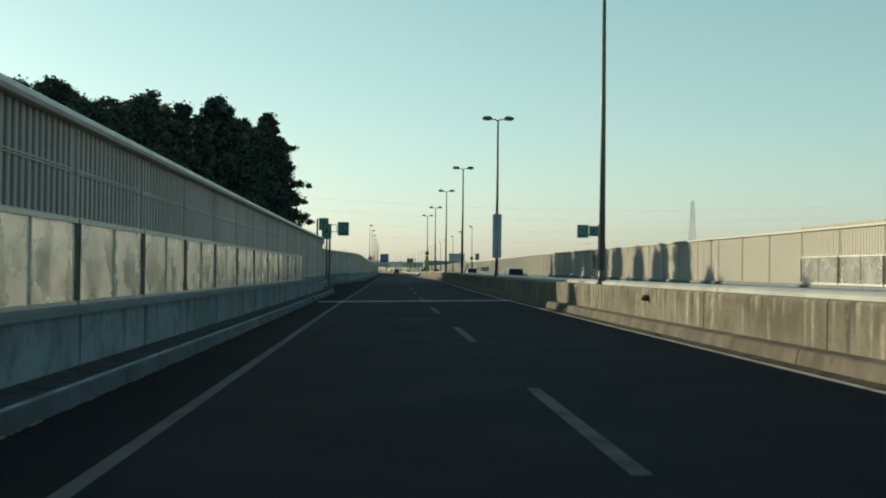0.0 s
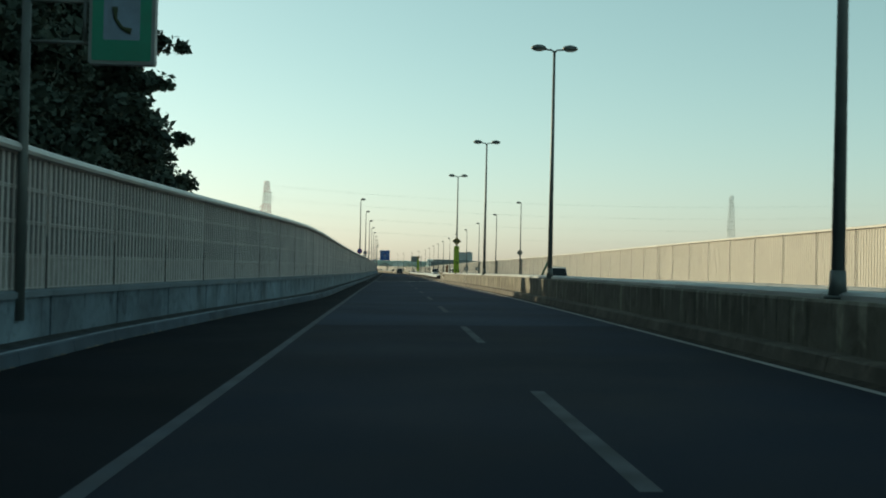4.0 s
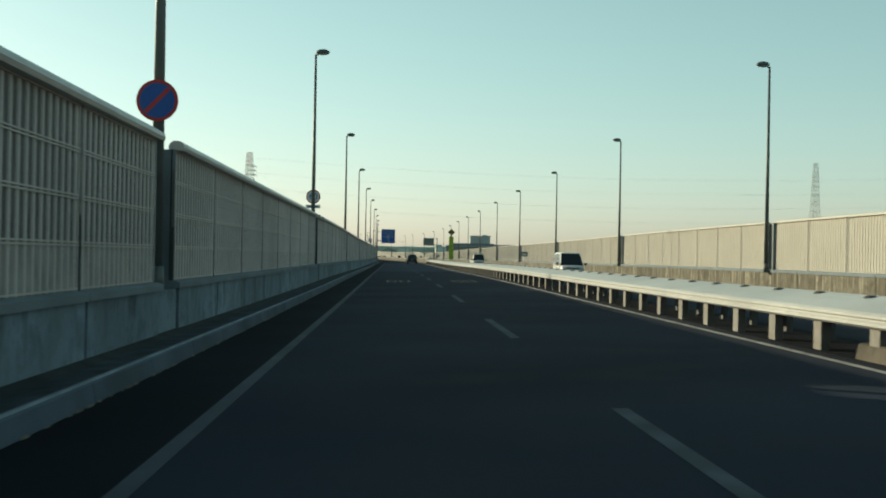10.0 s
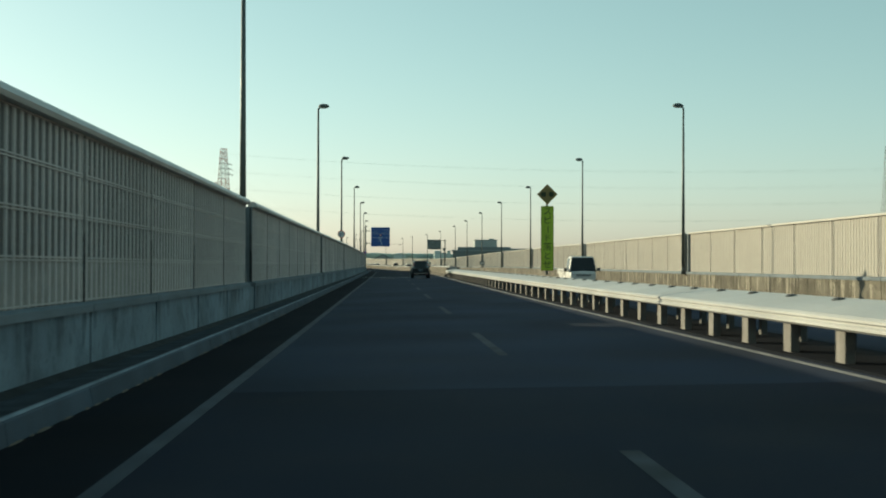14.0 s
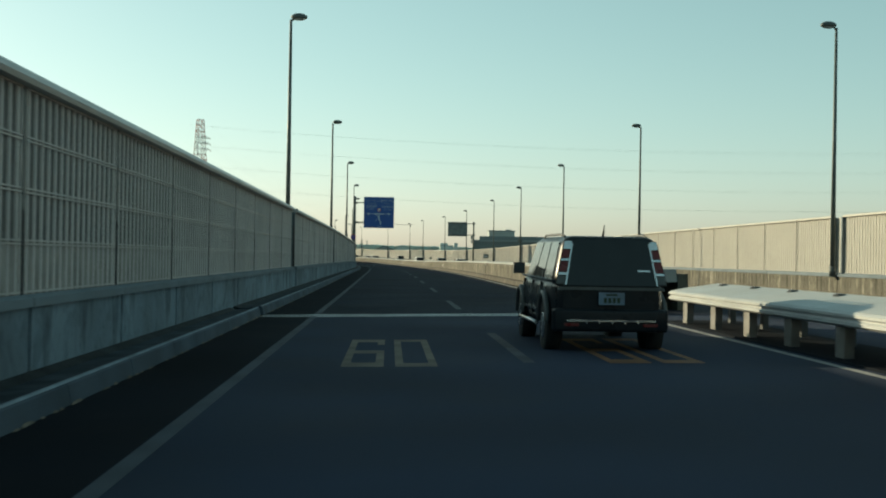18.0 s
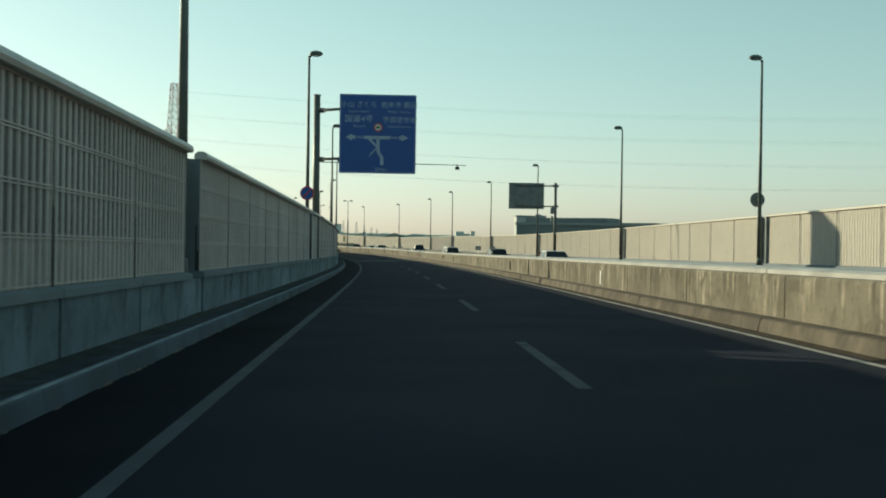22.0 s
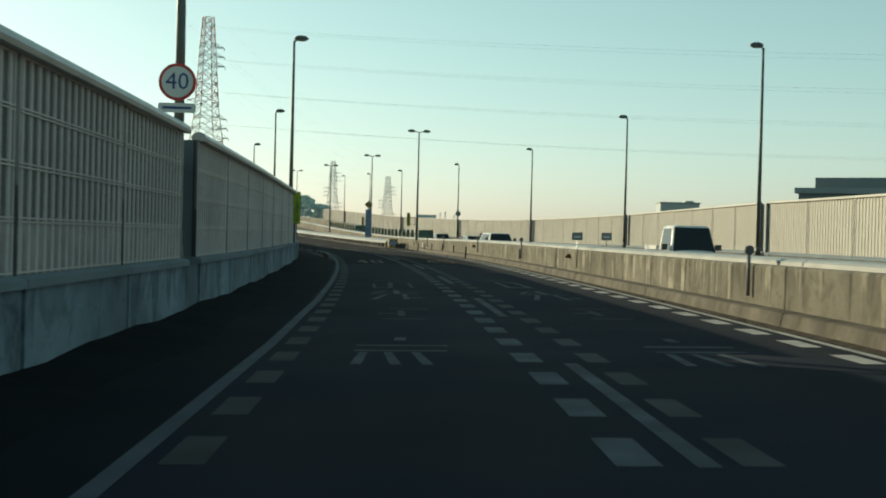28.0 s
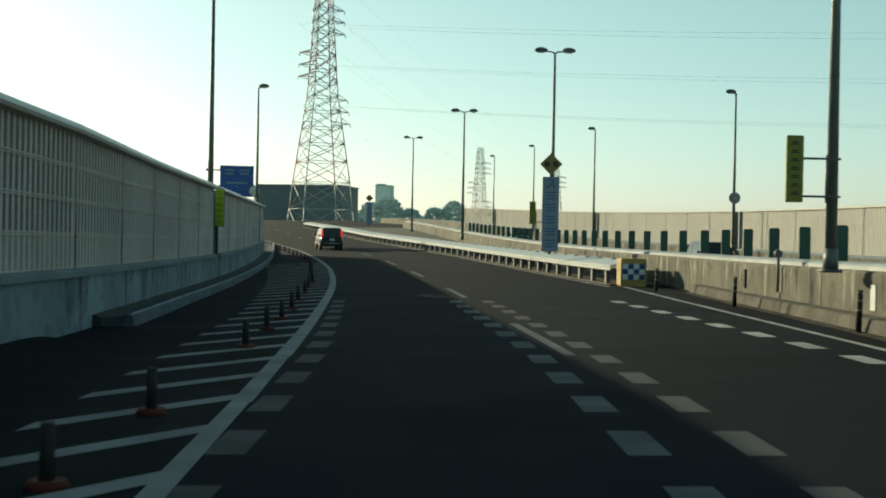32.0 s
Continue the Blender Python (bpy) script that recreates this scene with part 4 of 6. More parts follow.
SIGN_BLUE = material("sign_blue", (0.012, 0.075, 0.30), 0.4, vary=0.08, scale=1.5)
SIGN_PALE = material("sign_pale", (0.16, 0.23, 0.31), 0.55, vary=0.15, scale=2, streak=0.2)
# Darkened copy of the yellow-green: the side banners' shade painted in.
SIGN_GREEN_SHADED = material("sign_olive", (0.15, 0.17, 0.02), 0.6, vary=0.15, scale=2)
SIGN_GREY = material("sign_dusty_white", (0.27, 0.33, 0.40), 0.6, vary=0.1, scale=2)
SIGN_WHITE = material("sign_white", (0.55, 0.57, 0.56), 0.45, vary=0.06)
# White sign film dimmed to blue: its backlit shade is in the colour.
SIGN_DIM = material("weathered_reflective_film", (0.30, 0.38, 0.50), 0.5, vary=0.15, scale=3)
SIGN_INK = material("sign_ink", (0.02, 0.035, 0.01), 0.6, vary=0.1)
SIGN_NAVY = material("sign_navy_ink", (0.02, 0.05, 0.18), 0.6, vary=0.1)
SIGN_RED = material("sign_red", (0.40, 0.03, 0.03), 0.5, vary=0.1)
SIGN_EXIT = material("sign_exit_green", (0.012, 0.19, 0.12), 0.5, vary=0.1)
SIGN_BACK = material("sign_back", (0.17, 0.19, 0.19), 0.5, 0.3, vary=0.2, scale=2)
AMBER = material("sign_amber", (0.20, 0.15, 0.05), 0.55, vary=0.15)
YELLOW = material("cushion_yellow", (0.34, 0.235, 0.075), 0.7, vary=0.25, scale=2)


def lettering(text, size, mat, parent, x, y, z, name="lettering", turn_by=0.0):
    """Flat text in the built-in font, facing -y, its middle at (x, y, z)."""
    c = bpy.data.curves.new(name, "FONT")
    c.body, c.size, c.align_x, c.align_y, c.resolution_u = text, size, "CENTER", "CENTER", 2
    o = new(name, c)
    me = bpy.data.meshes.new_from_object(o)
    bpy.data.objects.remove(o)
    bpy.data.curves.remove(c)
    me.materials.append(mat)
    ob = part(name, me, None, parent)
    ob.matrix_local = Matrix.Translation((x, y, z)) @ Matrix.Rotation(turn_by, 4, "Y") @ Matrix.Rotation(math.pi / 2, 4, "X")
    return ob


def rounded(w, h, r, seg=3):
    pts = []
    for cx, cz, a0 in ((w / 2 - r, h / 2 - r, 0), (-w / 2 + r, h / 2 - r, 90), (-w / 2 + r, -h / 2 + r, 180), (w / 2 - r, -h / 2 + r, 270)):
        for k in range(seg + 1):
            a = radians(a0 + 90 * k / seg)
            pts.append((cx + r * math.cos(a), cz + r * math.sin(a)))
    return pts


def plate(parent, name, mat, w, h, x, z, y0=0.0, depth=0.03, r=0.03, label=""):
    bm = bmesh.new()
    prism(bm, [(x + a, z + c) for a, c in rounded(w, h, r)], y0, y0 + depth)
    return part(name, bm, mat, parent, label)


def bolt_band(parent, x, z, y=0.06, r=0.12):
    bm = bmesh.new()
    tube(bm, [(x, y, z - 0.03), (x, y, z + 0.03)], [r, r], 10)
    part("clamp_band", bm, STEEL, parent)


def banner(s, n, z0, z1, w, mat, ink, words, label, post=True, diamond=False, yaw=0.0):
    t = thing("banner_sign", label, "road sign", m=stand(s, n, 0, yaw))
    plate(t, "border", ink, w, z1 - z0, 0, (z0 + z1) / 2, 0.0, 0.05, 0.04)
    board = plate(t, "board", mat, w - 0.035, z1 - z0 - 0.035, 0, (z0 + z1) / 2, -0.006, 0.01, 0.03)
    step = (z1 - z0 - 0.1) / len(words)
    for i, ch in enumerate(words):
        if not ch:
            for k in range(3):
                bm = bmesh.new()
                box(bm, -w * 0.3, w * 0.3, -0.009, -0.007, z1 - 0.05 - (i + 0.25 + 0.25 * k) * step, z1 - 0.05 - (i + 0.17 + 0.25 * k) * step)
                part("stroke", bm, ink, board)
            continue
        size = min(step, w * 0.8) * (0.98 if len(ch) == 1 else 0.85)
        lettering(ch, size, ink, board, 0, -0.009, z1 - 0.05 - (i + 0.5) * step, turn_by=math.pi / 2 if ch == "ー" else 0)
    for z in (z0 + 0.4, z1 - 0.4):
        bolt_band(t, 0, z, 0.11, 0.11)
    if post:
        bm = bmesh.new()
        tube(bm, [(0, 0.11, 0.85), (0, 0.11, z1 + (0.7 if diamond else -0.1))], [0.06, 0.05], 10)
        part("post", bm, POLE, t)
    if diamond:
        bm = bmesh.new()
        prism(bm, [(0, z1 + 0.06), (0.42, z1 + 0.48), (0, z1 + 0.9), (-0.42, z1 + 0.48)], 0.0, 0.05)
        d = part("lamp_diamond", bm, AMBER, t, "dark amber diamond warning lamp, unlit")
        bm = bmesh.new()
        for a, c in ((-0.26, -0.06), (0.06, 0.26)):
            prism(bm, [(x + (a + c) / 2, z1 + 0.48 + z) for x, z in rounded(0.2, 0.2, 0.07)], -0.02, 0.0)
        part("lamp_lens", bm, SIGN_INK, d)
    return t


SLOW = list("スピード落とせ")
banner(199.3, 4.62, 1.05, 3.62, 0.52, SIGN_GREEN, SIGN_INK, SLOW, "yellow-green slow-down banner under an amber diamond", True, True)
banner(353.4, 4.84, 1.02, 3.66, 0.52, SIGN_GREEN, SIGN_INK, SLOW, "yellow-green slow-down banner above the guard rail", True, True)
banner(736.5, 3.09, 0.95, 3.75, 0.62, SIGN_PALE, SIGN_NAVY, ["ス", "", "", "", "", ""], "faded blue banner sign under an amber diamond", True, True)
banner(830.0, -1.5, 0.95, 3.6, 0.62, SIGN_PALE, SIGN_NAVY, ["", "", "", "", ""], "far blue banner sign under an amber diamond", True, True)
banner(67.45, 4.62, 2.0, 4.5, 0.5, SIGN_GREY, SIGN_NAVY, ["こ", "の", "先", "200", "メ", "ー", "ト", "ル", "60", "キ", "ロ", "規", "制"], "pale blue-bordered speed banner on a lamp pole", False)
banner(665.2, -5.08, 1.72, 3.06, 0.3, SIGN_GREEN, SIGN_INK, list("下り坂速度注意"), "yellow-green downhill warning banner at a wall recess", False)
banner(730.0, -8.3, 1.8, 3.0, 0.3, SIGN_GREEN, SIGN_INK, ["", "", "", "", "", ""], "yellow-green banner at a wall recess", False)


def side_banner(s, n, z0, z1, reach):
    """A narrow banner carried on two arms by the lamp pole at n."""
    t = thing("side_banner", "yellow-green banner on two arms beside a lamp pole", "road sign", m=stand(s, n))
    plate(t, "board", SIGN_GREEN_SHADED, 0.27, z1 - z0, -reach, (z0 + z1) / 2, 0, 0.05, 0.02)
    bm = bmesh.new()
    for i in range(7):
        z = z1 - 0.1 - i * (z1 - z0 - 0.2) / 6.5
        box(bm, -reach - 0.07, -reach + 0.07, -0.004, -0.001, z - 0.05, z - 0.03)
        box(bm, -reach - 0.05, -reach + 0.05, -0.004, -0.001, z - 0.02, z + 0.005)
    part("stroke", bm, SIGN_INK, t)
    for z in (z0 + 0.1, z1 - 0.36):
        bm = bmesh.new()
        tube(bm, [(-reach + 0.1, 0.03, z), (0, 0.03, z)], [0.02, 0.02], 6)
        part("arm", bm, DARK, t)
    bm = bmesh.new()
    tube(bm, [(-0.22, 0.03, z0), (-0.22, 0.03, z1 - 0.3)], [0.025, 0.025], 6)
    part("stay", bm, DARK, t)


side_banner(710.8, 4.55, 2.0, 3.06, 0.74)
side_banner(744.0, 4.25, 2.0, 3.0, 0.9)


def round_sign(s, n, z, face, ring, words="", under=False, yaw=0, r=0.31, label="round traffic sign on a lamp pole"):
    t = thing("round_sign", label, "road sign", m=stand(s, n, 0, yaw))
    for name, rad, mat, y in (("rim", r, ring, 0.0), ("face", r * 0.84, face, -0.006)):
        bm = bmesh.new()
        prism(bm, [(rad * math.cos(k * math.tau / 28), z + rad * math.sin(k * math.tau / 28)) for k in range(28)], y, y + 0.02)
        f = part(name, bm, mat, t)
    if words:
        lettering(words, 0.4, SIGN_NAVY, f, 0, -0.009, z)
    else:
        bm = bmesh.new()
        prism(bm, [(x * math.cos(0.8) - y * math.sin(0.8), z + x * math.sin(0.8) + y * math.cos(0.8)) for x, y in ((-r * 0.8, -0.03), (r * 0.8, -0.03), (r * 0.8, 0.03), (-r * 0.8, 0.03))], -0.009, -0.006)
        part("bar", bm, ring, f)
    if under:
        plate(t, "plate", SIGN_WHITE, 0.62, 0.16, 0, z - r - 0.12, 0, 0.02)
        bm = bmesh.new()
        box(bm, -0.24, 0.24, -0.004, -0.001, z - r - 0.14, z - r - 0.1)
        part("stroke", bm, SIGN_NAVY, t)
    bm = bmesh.new()
    box(bm, -0.06, 0.06, 0.02, 0.16, z - 0.03, z + 0.03)
    part("bracket", bm, STEEL, t)


for s, face, ring, words, under in ((233.4, SIGN_BLUE, SIGN_RED, "", False), (267.6, SIGN_WHITE, SIGN_RED, "60", True), (403.9, SIGN_WHITE, SIGN_RED, "60", False), (540.6, SIGN_BLUE, SIGN_RED, "", False), (635.6, SIGN_WHITE, SIGN_RED, "40", True)):
    round_sign(s - 0.14, POLE_LINE(s), 3.63 if s < 240 else 3.87, face, ring, words, under, 0, 0.31, "round %s sign with a red rim on a pole" % ("speed limit" if words else "no-stopping"))
for s in (233.9, 539.5, 757.8):
    round_sign(s + 0.14, WALL_R(s) - 0.15, 3.75, SIGN_WHITE, SIGN_BACK, "", False, 180, 0.33, "grey back of a round sign on a lamp pole")


# the large direction sign over the lane
def gantry_arm(t, x0, x1, z, r=0.07):
    bm = bmesh.new()
    tube(bm, [(x0, 0.12, z), (x1, 0.12, z)], [r, r], 10)
    part("arm", bm, POLE, t)
    bm = bmesh.new()
    tube(bm, [(x0 - 0.28 * (1 if x1 > x0 else -1), 0.12, z), (x0 + 0.3 * (1 if x1 > x0 else -1), 0.12, z)], [r * 1.9, r * 1.6], 10)
    part("collar", bm, POLE, t)


big = thing("direction_sign", "large blue direction sign on a cantilever pole", "road sign", m=stand(546.0, 0))
bm = bmesh.new()
tube(bm, [(-5.52, 1.1, 0.7), (-5.52, 1.1, 9.0)], [0.18, 0.16], 14)
tube(bm, [(-5.52, 1.1, 9.0), (-5.52, 1.1, 9.05)], [0.19, 0.17], 14)
part("pole", bm, POLE, big)
for z in (8.25, 5.8):
    bm = bmesh.new()
    tube(bm, [(-5.52, 1.1, z), (-4.3, 0.14, z), (-2.0, 0.12, z)], [0.07, 0.07, 0.07], 10)
    part("arm", bm, POLE, big)
    bm = bmesh.new()
    tube(bm, [(-5.6, 1.23, z), (-5.14, 0.85, z)], [0.14, 0.12], 10)
    part("collar", bm, POLE, big)
board = plate(big, "board", SIGN_BLUE, 3.78, 3.90, -2.46, 7.035, 0.0, 0.05, 0.05)
plate(big, "frame", SIGN_DIM, 3.72, 3.84, -2.46, 7.035, -0.002, 0.004, 0.05)
plate(big, "field", SIGN_BLUE, 3.66, 3.78, -2.46, 7.035, -0.006, 0.005, 0.05)
for words, size, x, z in (("小山 さくら", 0.34, -3.40, 8.46), ("Oyama  Sakura", 0.17, -3.40, 8.14), ("栃木市 鹿沼", 0.34, -1.42, 8.46), ("Tochigi  Kanuma", 0.17, -1.42, 8.14), ("国道4号", 0.40, -3.40, 7.75), ("Route 4", 0.18, -3.38, 7.41), ("宇都宮市街", 0.34, -1.38, 7.73), ("Central Utsunomiya", 0.15, -1.40, 7.41), ("550m", 0.26, -2.28, 5.27)):
    lettering(words, size, SIGN_DIM, board, x, -0.010, z)
bm = bmesh.new()
for pts in ([(-4.05, 6.86), (-3.72, 7.03), (-3.72, 6.94), (-1.28, 6.94), (-1.28, 7.03), (-0.95, 6.86), (-1.28, 6.69), (-1.28, 6.78), (-3.72, 6.78), (-3.72, 6.69)],
            [(-2.52, 6.79), (-2.36, 6.79), (-2.36, 6.30), (-2.34, 6.16), (-2.16, 5.86), (-2.16, 5.50), (-2.32, 5.50), (-2.32, 5.84), (-2.50, 6.12), (-2.52, 6.3)],
            [(-2.95, 6.79), (-2.78, 6.79), (-2.52, 6.5), (-2.52, 6.36)], [(-2.53, 6.28), (-2.84, 5.95), (-2.90, 5.88), (-2.83, 6.05), (-2.53, 6.36)]):
    prism(bm, pts, -0.012, -0.008)
part("arrow_map", bm, SIGN_DIM, board)
for x in (-3.35, -1.62):
    bm = bmesh.new()
    prism(bm, [(x + a, 6.86 + c) for a, c in rounded(0.40, 0.36, 0.15)], -0.014, -0.010)
    shield = part("shield", bm, SIGN_BLUE, board)
    bm = bmesh.new()
    for k in range(3):
        box(bm, x - 0.12 + k * 0.1, x - 0.07 + k * 0.1, -0.016, -0.014, 6.8, 6.92)
    part("stroke", bm, SIGN_DIM, shield)
for rad, mat, y in ((0.22, SIGN_RED, -0.013), (0.16, SIGN_WHITE, -0.016)):
    bm = bmesh.new()
    prism(bm, [(-2.44 + rad * math.cos(k * math.tau / 24), 7.36 + rad * math.sin(k * math.tau / 24)) for k in range(24)], y, y + 0.004)
    part("roundel", bm, mat, board)
bm = bmesh.new()
prism(bm, [(-2.44 + a, 7.36 + c) for a, c in rounded(0.2, 0.08, 0.03)], -0.018, -0.016)
part("bar", bm, SIGN_INK, board)
bm = bmesh.new()
tube(bm, [(-2.4, 0.3, 5.62), (1.95, 0.3, 5.58)], [0.025, 0.018], 6)
tube(bm, [(-5.3, 0.3, 5.62), (-2.4, 0.3, 5.62)], [0.025, 0.025], 6)
part("sensor_arm", bm, DARK, big)
bm = bmesh.new()
box(bm, 1.42, 1.62, 0.22, 0.38, 5.36, 5.5)
box(bm, 1.5, 1.54, 0.28, 0.32, 5.5, 5.62)
part("sensor", bm, DARK, big)

back = thing("direction_sign", "grey back of a direction sign for oncoming traffic", "road sign", m=stand(596.4, 0))
bm = bmesh.new()
tube(bm, [(14.75, 0.12, 0.7), (14.75, 0.12, 7.75)], [0.15, 0.13], 12)
part("pole", bm, POLE, back)
for z in (7.45, 5.55):
    gantry_arm(back, 14.75, 11.0, z, 0.06)
plate(back, "board", SIGN_BACK, 3.3, 2.42, 12.03, 6.5, 0.2, 0.05, 0.04)
for x in (11.0, 13.05):
    bm = bmesh.new()
    box(bm, x - 0.05, x + 0.05, 0.14, 0.2, 5.4, 7.6)
    part("brace", bm, SIGN_BACK, back)
for k in range(6):
    bm = bmesh.new()
    box(bm, 11.05, 13.0, 0.17, 0.2, 5.75 + k * 0.28, 5.80 + k * 0.28)
    part("stiffener", bm, SIGN_BACK, back)
for z, h, w in ((5.15, 0.6, 0.3), (4.4, 0.5, 0.22)):
    plate(back, "control_box", SIGN_BACK, w, h, 14.42, z, -0.1, 0.25, 0.03)

ramp = thing("direction_sign", "blue direction sign beyond the wall at the ramp", "road sign", m=stand(797, -14.6))
bm = bmesh.new()
tube(bm, [(-2.4, 0.15, -11), (-2.4, 0.15, 7.1)], [0.16, 0.13], 12)
part("pole", bm, POLE, ramp)
for z in (6.3, 4.9):
    gantry_arm(ramp, -2.4, 0.6, z, 0.06)
field = plate(ramp, "board", SIGN_BLUE, 2.9, 2.7, 0, 5.35, 0.0, 0.05, 0.05)
bm = bmesh.new()
for x0, x1, z in ((-1.1, -0.2, 6.3), (0.2, 1.1, 6.3), (-1.0, -0.3, 6.0), (0.3, 1.0, 6.0), (-0.9, 0.9, 5.2), (-0.06, 0.06, 4.9)):
    box(bm, x0, x1, -0.006, -0.002, z - 0.08, z + 0.08)
part("stroke", bm, SIGN_PALE, field)
round_sign(796, -13.0, 4.5, SIGN_WHITE, SIGN_BACK, "", False, 0, 0.5, "round grey sign beside the blue direction sign")
bm = bmesh.new()
tube(bm, [(0, 0.1, -11), (0, 0.1, 4.6)], [0.06, 0.05], 8)
pole = part("sign_post", bm, POLE)
pole.matrix_world = stand(796, -13.0)
tagged(pole, "thin steel post of a round sign", "post")

# emergency telephone and exit signs
def box_sign(t, x, z, w, h, mat, kind):
    b = plate(t, "box", SIGN_BACK, w, h, x, z, 0, 0.18, 0.04)
    plate(t, "face", mat, w - 0.1, h - 0.1, x, z, -0.012, 0.014, 0.03)
    # pictogram white dimmed: the shade on the box is in its colour
    p = plate(t, "pictogram", SIGN_PALE, w * 0.55, h * 0.55, x, z + h * 0.08, -0.017, 0.005, 0.02)
    bm = bmesh.new()
    if kind == "phone":
        tube(bm, [(x - 0.1, -0.02, z + 0.25), (x - 0.09, -0.02, z + 0.08), (x + 0.0, -0.02, z - 0.05), (x + 0.14, -0.02, z - 0.1)], [0.05, 0.03, 0.03, 0.05], 6)
    else:
        tube(bm, [(x + 0.05, -0.02, z + 0.2), (x, -0.02, z + 0.02), (x - 0.1, -0.02, z - 0.14)], [0.05, 0.06, 0.02], 6)
        tube(bm, [(x, -0.02, z + 0.02), (x + 0.12, -0.02, z - 0.12)], [0.04, 0.02], 6)
    part("symbol", bm, SIGN_INK, p)


t = thing("telephone_sign", "green emergency telephone sign box on a post", "road sign", m=stand(102.5, -7.03))
bm = bmesh.new()
tube(bm, [(0, 0.1, 0.5), (0, 0.1, 5.45)], [0.08, 0.07], 10)
part("post", bm, POLE, t)
for z in (4.6, 5.2):
    bm = bmesh.new()
    tube(bm, [(0, 0.1, z), (0.95, 0.1, z)], [0.03, 0.03], 6)
    part("arm", bm, POLE, t)
bm = bmesh.new()
tube(bm, [(0.85, 0.1, 4.6), (0.85, 0.1, 5.2)], [0.03, 0.03], 6)
part("stay", bm, POLE, t)
box_sign(t, 1.41, 4.86, 0.96, 1.16, SIGN_EXIT, "phone")
t = thing("exit_sign", "green emergency exit sign box on a post", "road sign", m=stand(93.4, -7.27))
bm = bmesh.new()
tube(bm, [(0, 0.1, 0.5), (0, 0.1, 5.35)], [0.08, 0.07], 10)
part("post", bm, POLE, t)
box_sign(t, 0.5, 4.92, 0.75, 0.98, SIGN_EXIT, "exit")
t = thing("exit_sign", "green emergency exit sign on the wall end", "road sign", m=stand(71.9, -5.2))
bm = bmesh.new()
box(bm, 0.0, 0.12, 0.02, 0.14, 0.25, 4.1)
part("post", bm, DARK, t)
box_sign(t, -0.13, 3.68, 0.58, 0.92, SIGN_EXIT, "exit")
t = thing("telephone_sign", "pair of green emergency sign boxes on a post", "road sign", m=stand(91, 14.6))
bm = bmesh.new()
tube(bm, [(0, 0.1, 0.5), (0, 0.1, 4.95)], [0.07, 0.06], 10)
part("post", bm, POLE, t)
bm = bmesh.new()
for z in (4.15, 4.6):
    tube(bm, [(0, 0.1, z), (-1.0, 0.1, z)], [0.025, 0.025], 6)
part("arm", bm, POLE, t)
box_sign(t, -1.25, 4.38, 0.86, 1.0, SIGN_EXIT, "phone")
box_sign(t, -0.42, 4.40, 0.68, 0.8, SIGN_EXIT, "exit")
t = thing("service_door", "pale framed service door in the noise wall", "door", m=stand(91.9, WALL_L(91.9) + 0.01))
bm = bmesh.new()
box(bm, 0.0, 0.05, -1.5, 1.5, 1.84, 1.95)
box(bm, 0.0, 0.05, 1.38, 1.5, 0.95, 1.84)
part("frame", bm, SIGN_WHITE, t)
# dark sheet inside the frame, coloured as the opening's unlit interior
bm = bmesh.new()
box(bm, 0.0, 0.03, -1.4, 1.38, 0.95, 1.84)
part("leaf", bm, BACKING, t)
t = thing("hose_valve", "dark hose valve standing at the parapet", "valve", m=stand(94.1, WALL_L(94.1) + 0.25))
bm = bmesh.new()
tube(bm, [(0, 0, 0.0), (0, 0, 0.55)], [0.09, 0.08], 8)
box(bm, -0.16, 0.16, -0.1, 0.1, 0.5, 0.72)
part("body", bm, DARK, t)


# small boards on thin posts along the median
def small_board(s, n, z0, z1, w=0.34, h=0.24):
    t = thing("marker_board", "small dark marker board on a thin post", "road sign", "marker boards", m=stand(s, n))
    bm = bmesh.new()
    tube(bm, [(0, 0.03, z0), (0, 0.03, z1)], [0.018, 0.018], 6)
    part("post", bm, STEEL, t)
    plate(t, "board", SIGN_BACK, w, h, 0, z1 - h / 2 + 0.02, 0, 0.02, 0.02)
    bm = bmesh.new()
    box(bm, -w * 0.3, w * 0.3, -0.004, -0.001, z1 - h / 2 - 0.02, z1 - h / 2 + 0.03)
    part("stroke", bm, SIGN_WHITE, t)


for s, n, z0, z1 in ((469.8, 4.24, 0.3, 1.46), (564.7, 4.24, 0.4, 1.56), (565.8, 5.3, 1.0, 1.56), (652.5, 4.24, 0.35, 1.45), (653.1, 5.3, 1.0, 1.45), (178.5, 4.24, 0.35, 1.5), (180.9, 5.3, 1.0, 1.5), (275.1, 4.6, 0.74, 1.5), (86.4, 5.3, 1.0, 1.45), (83.5, 5.3, 1.0, 1.45), (384, 4.6, 0.74, 1.45)):
    small_board(s, n, z0, z1)
small_board(94.1, 5.4, 1.0, 2.55, 0.32, 0.5)
for s in (621.3, 635.5, 664.1, 678, 693, 704, 716):
    t = thing("delineator", "rusty reflector post strapped to the barrier", "delineator", "barrier delineators", m=stand(s, 4.2 + BACK(s)))
    bm = bmesh.new()
    tube(bm, [(0, 0, 0.38), (0, 0, 1.1)], [0.035, 0.035], 8)
    part("post", bm, POSTC, t)
    bm = bmesh.new()
    tube(bm, [(0, -0.05, 1.16), (0, 0.05, 1.16)], [0.08, 0.08], 10)
    part("reflector", bm, DARK, t)

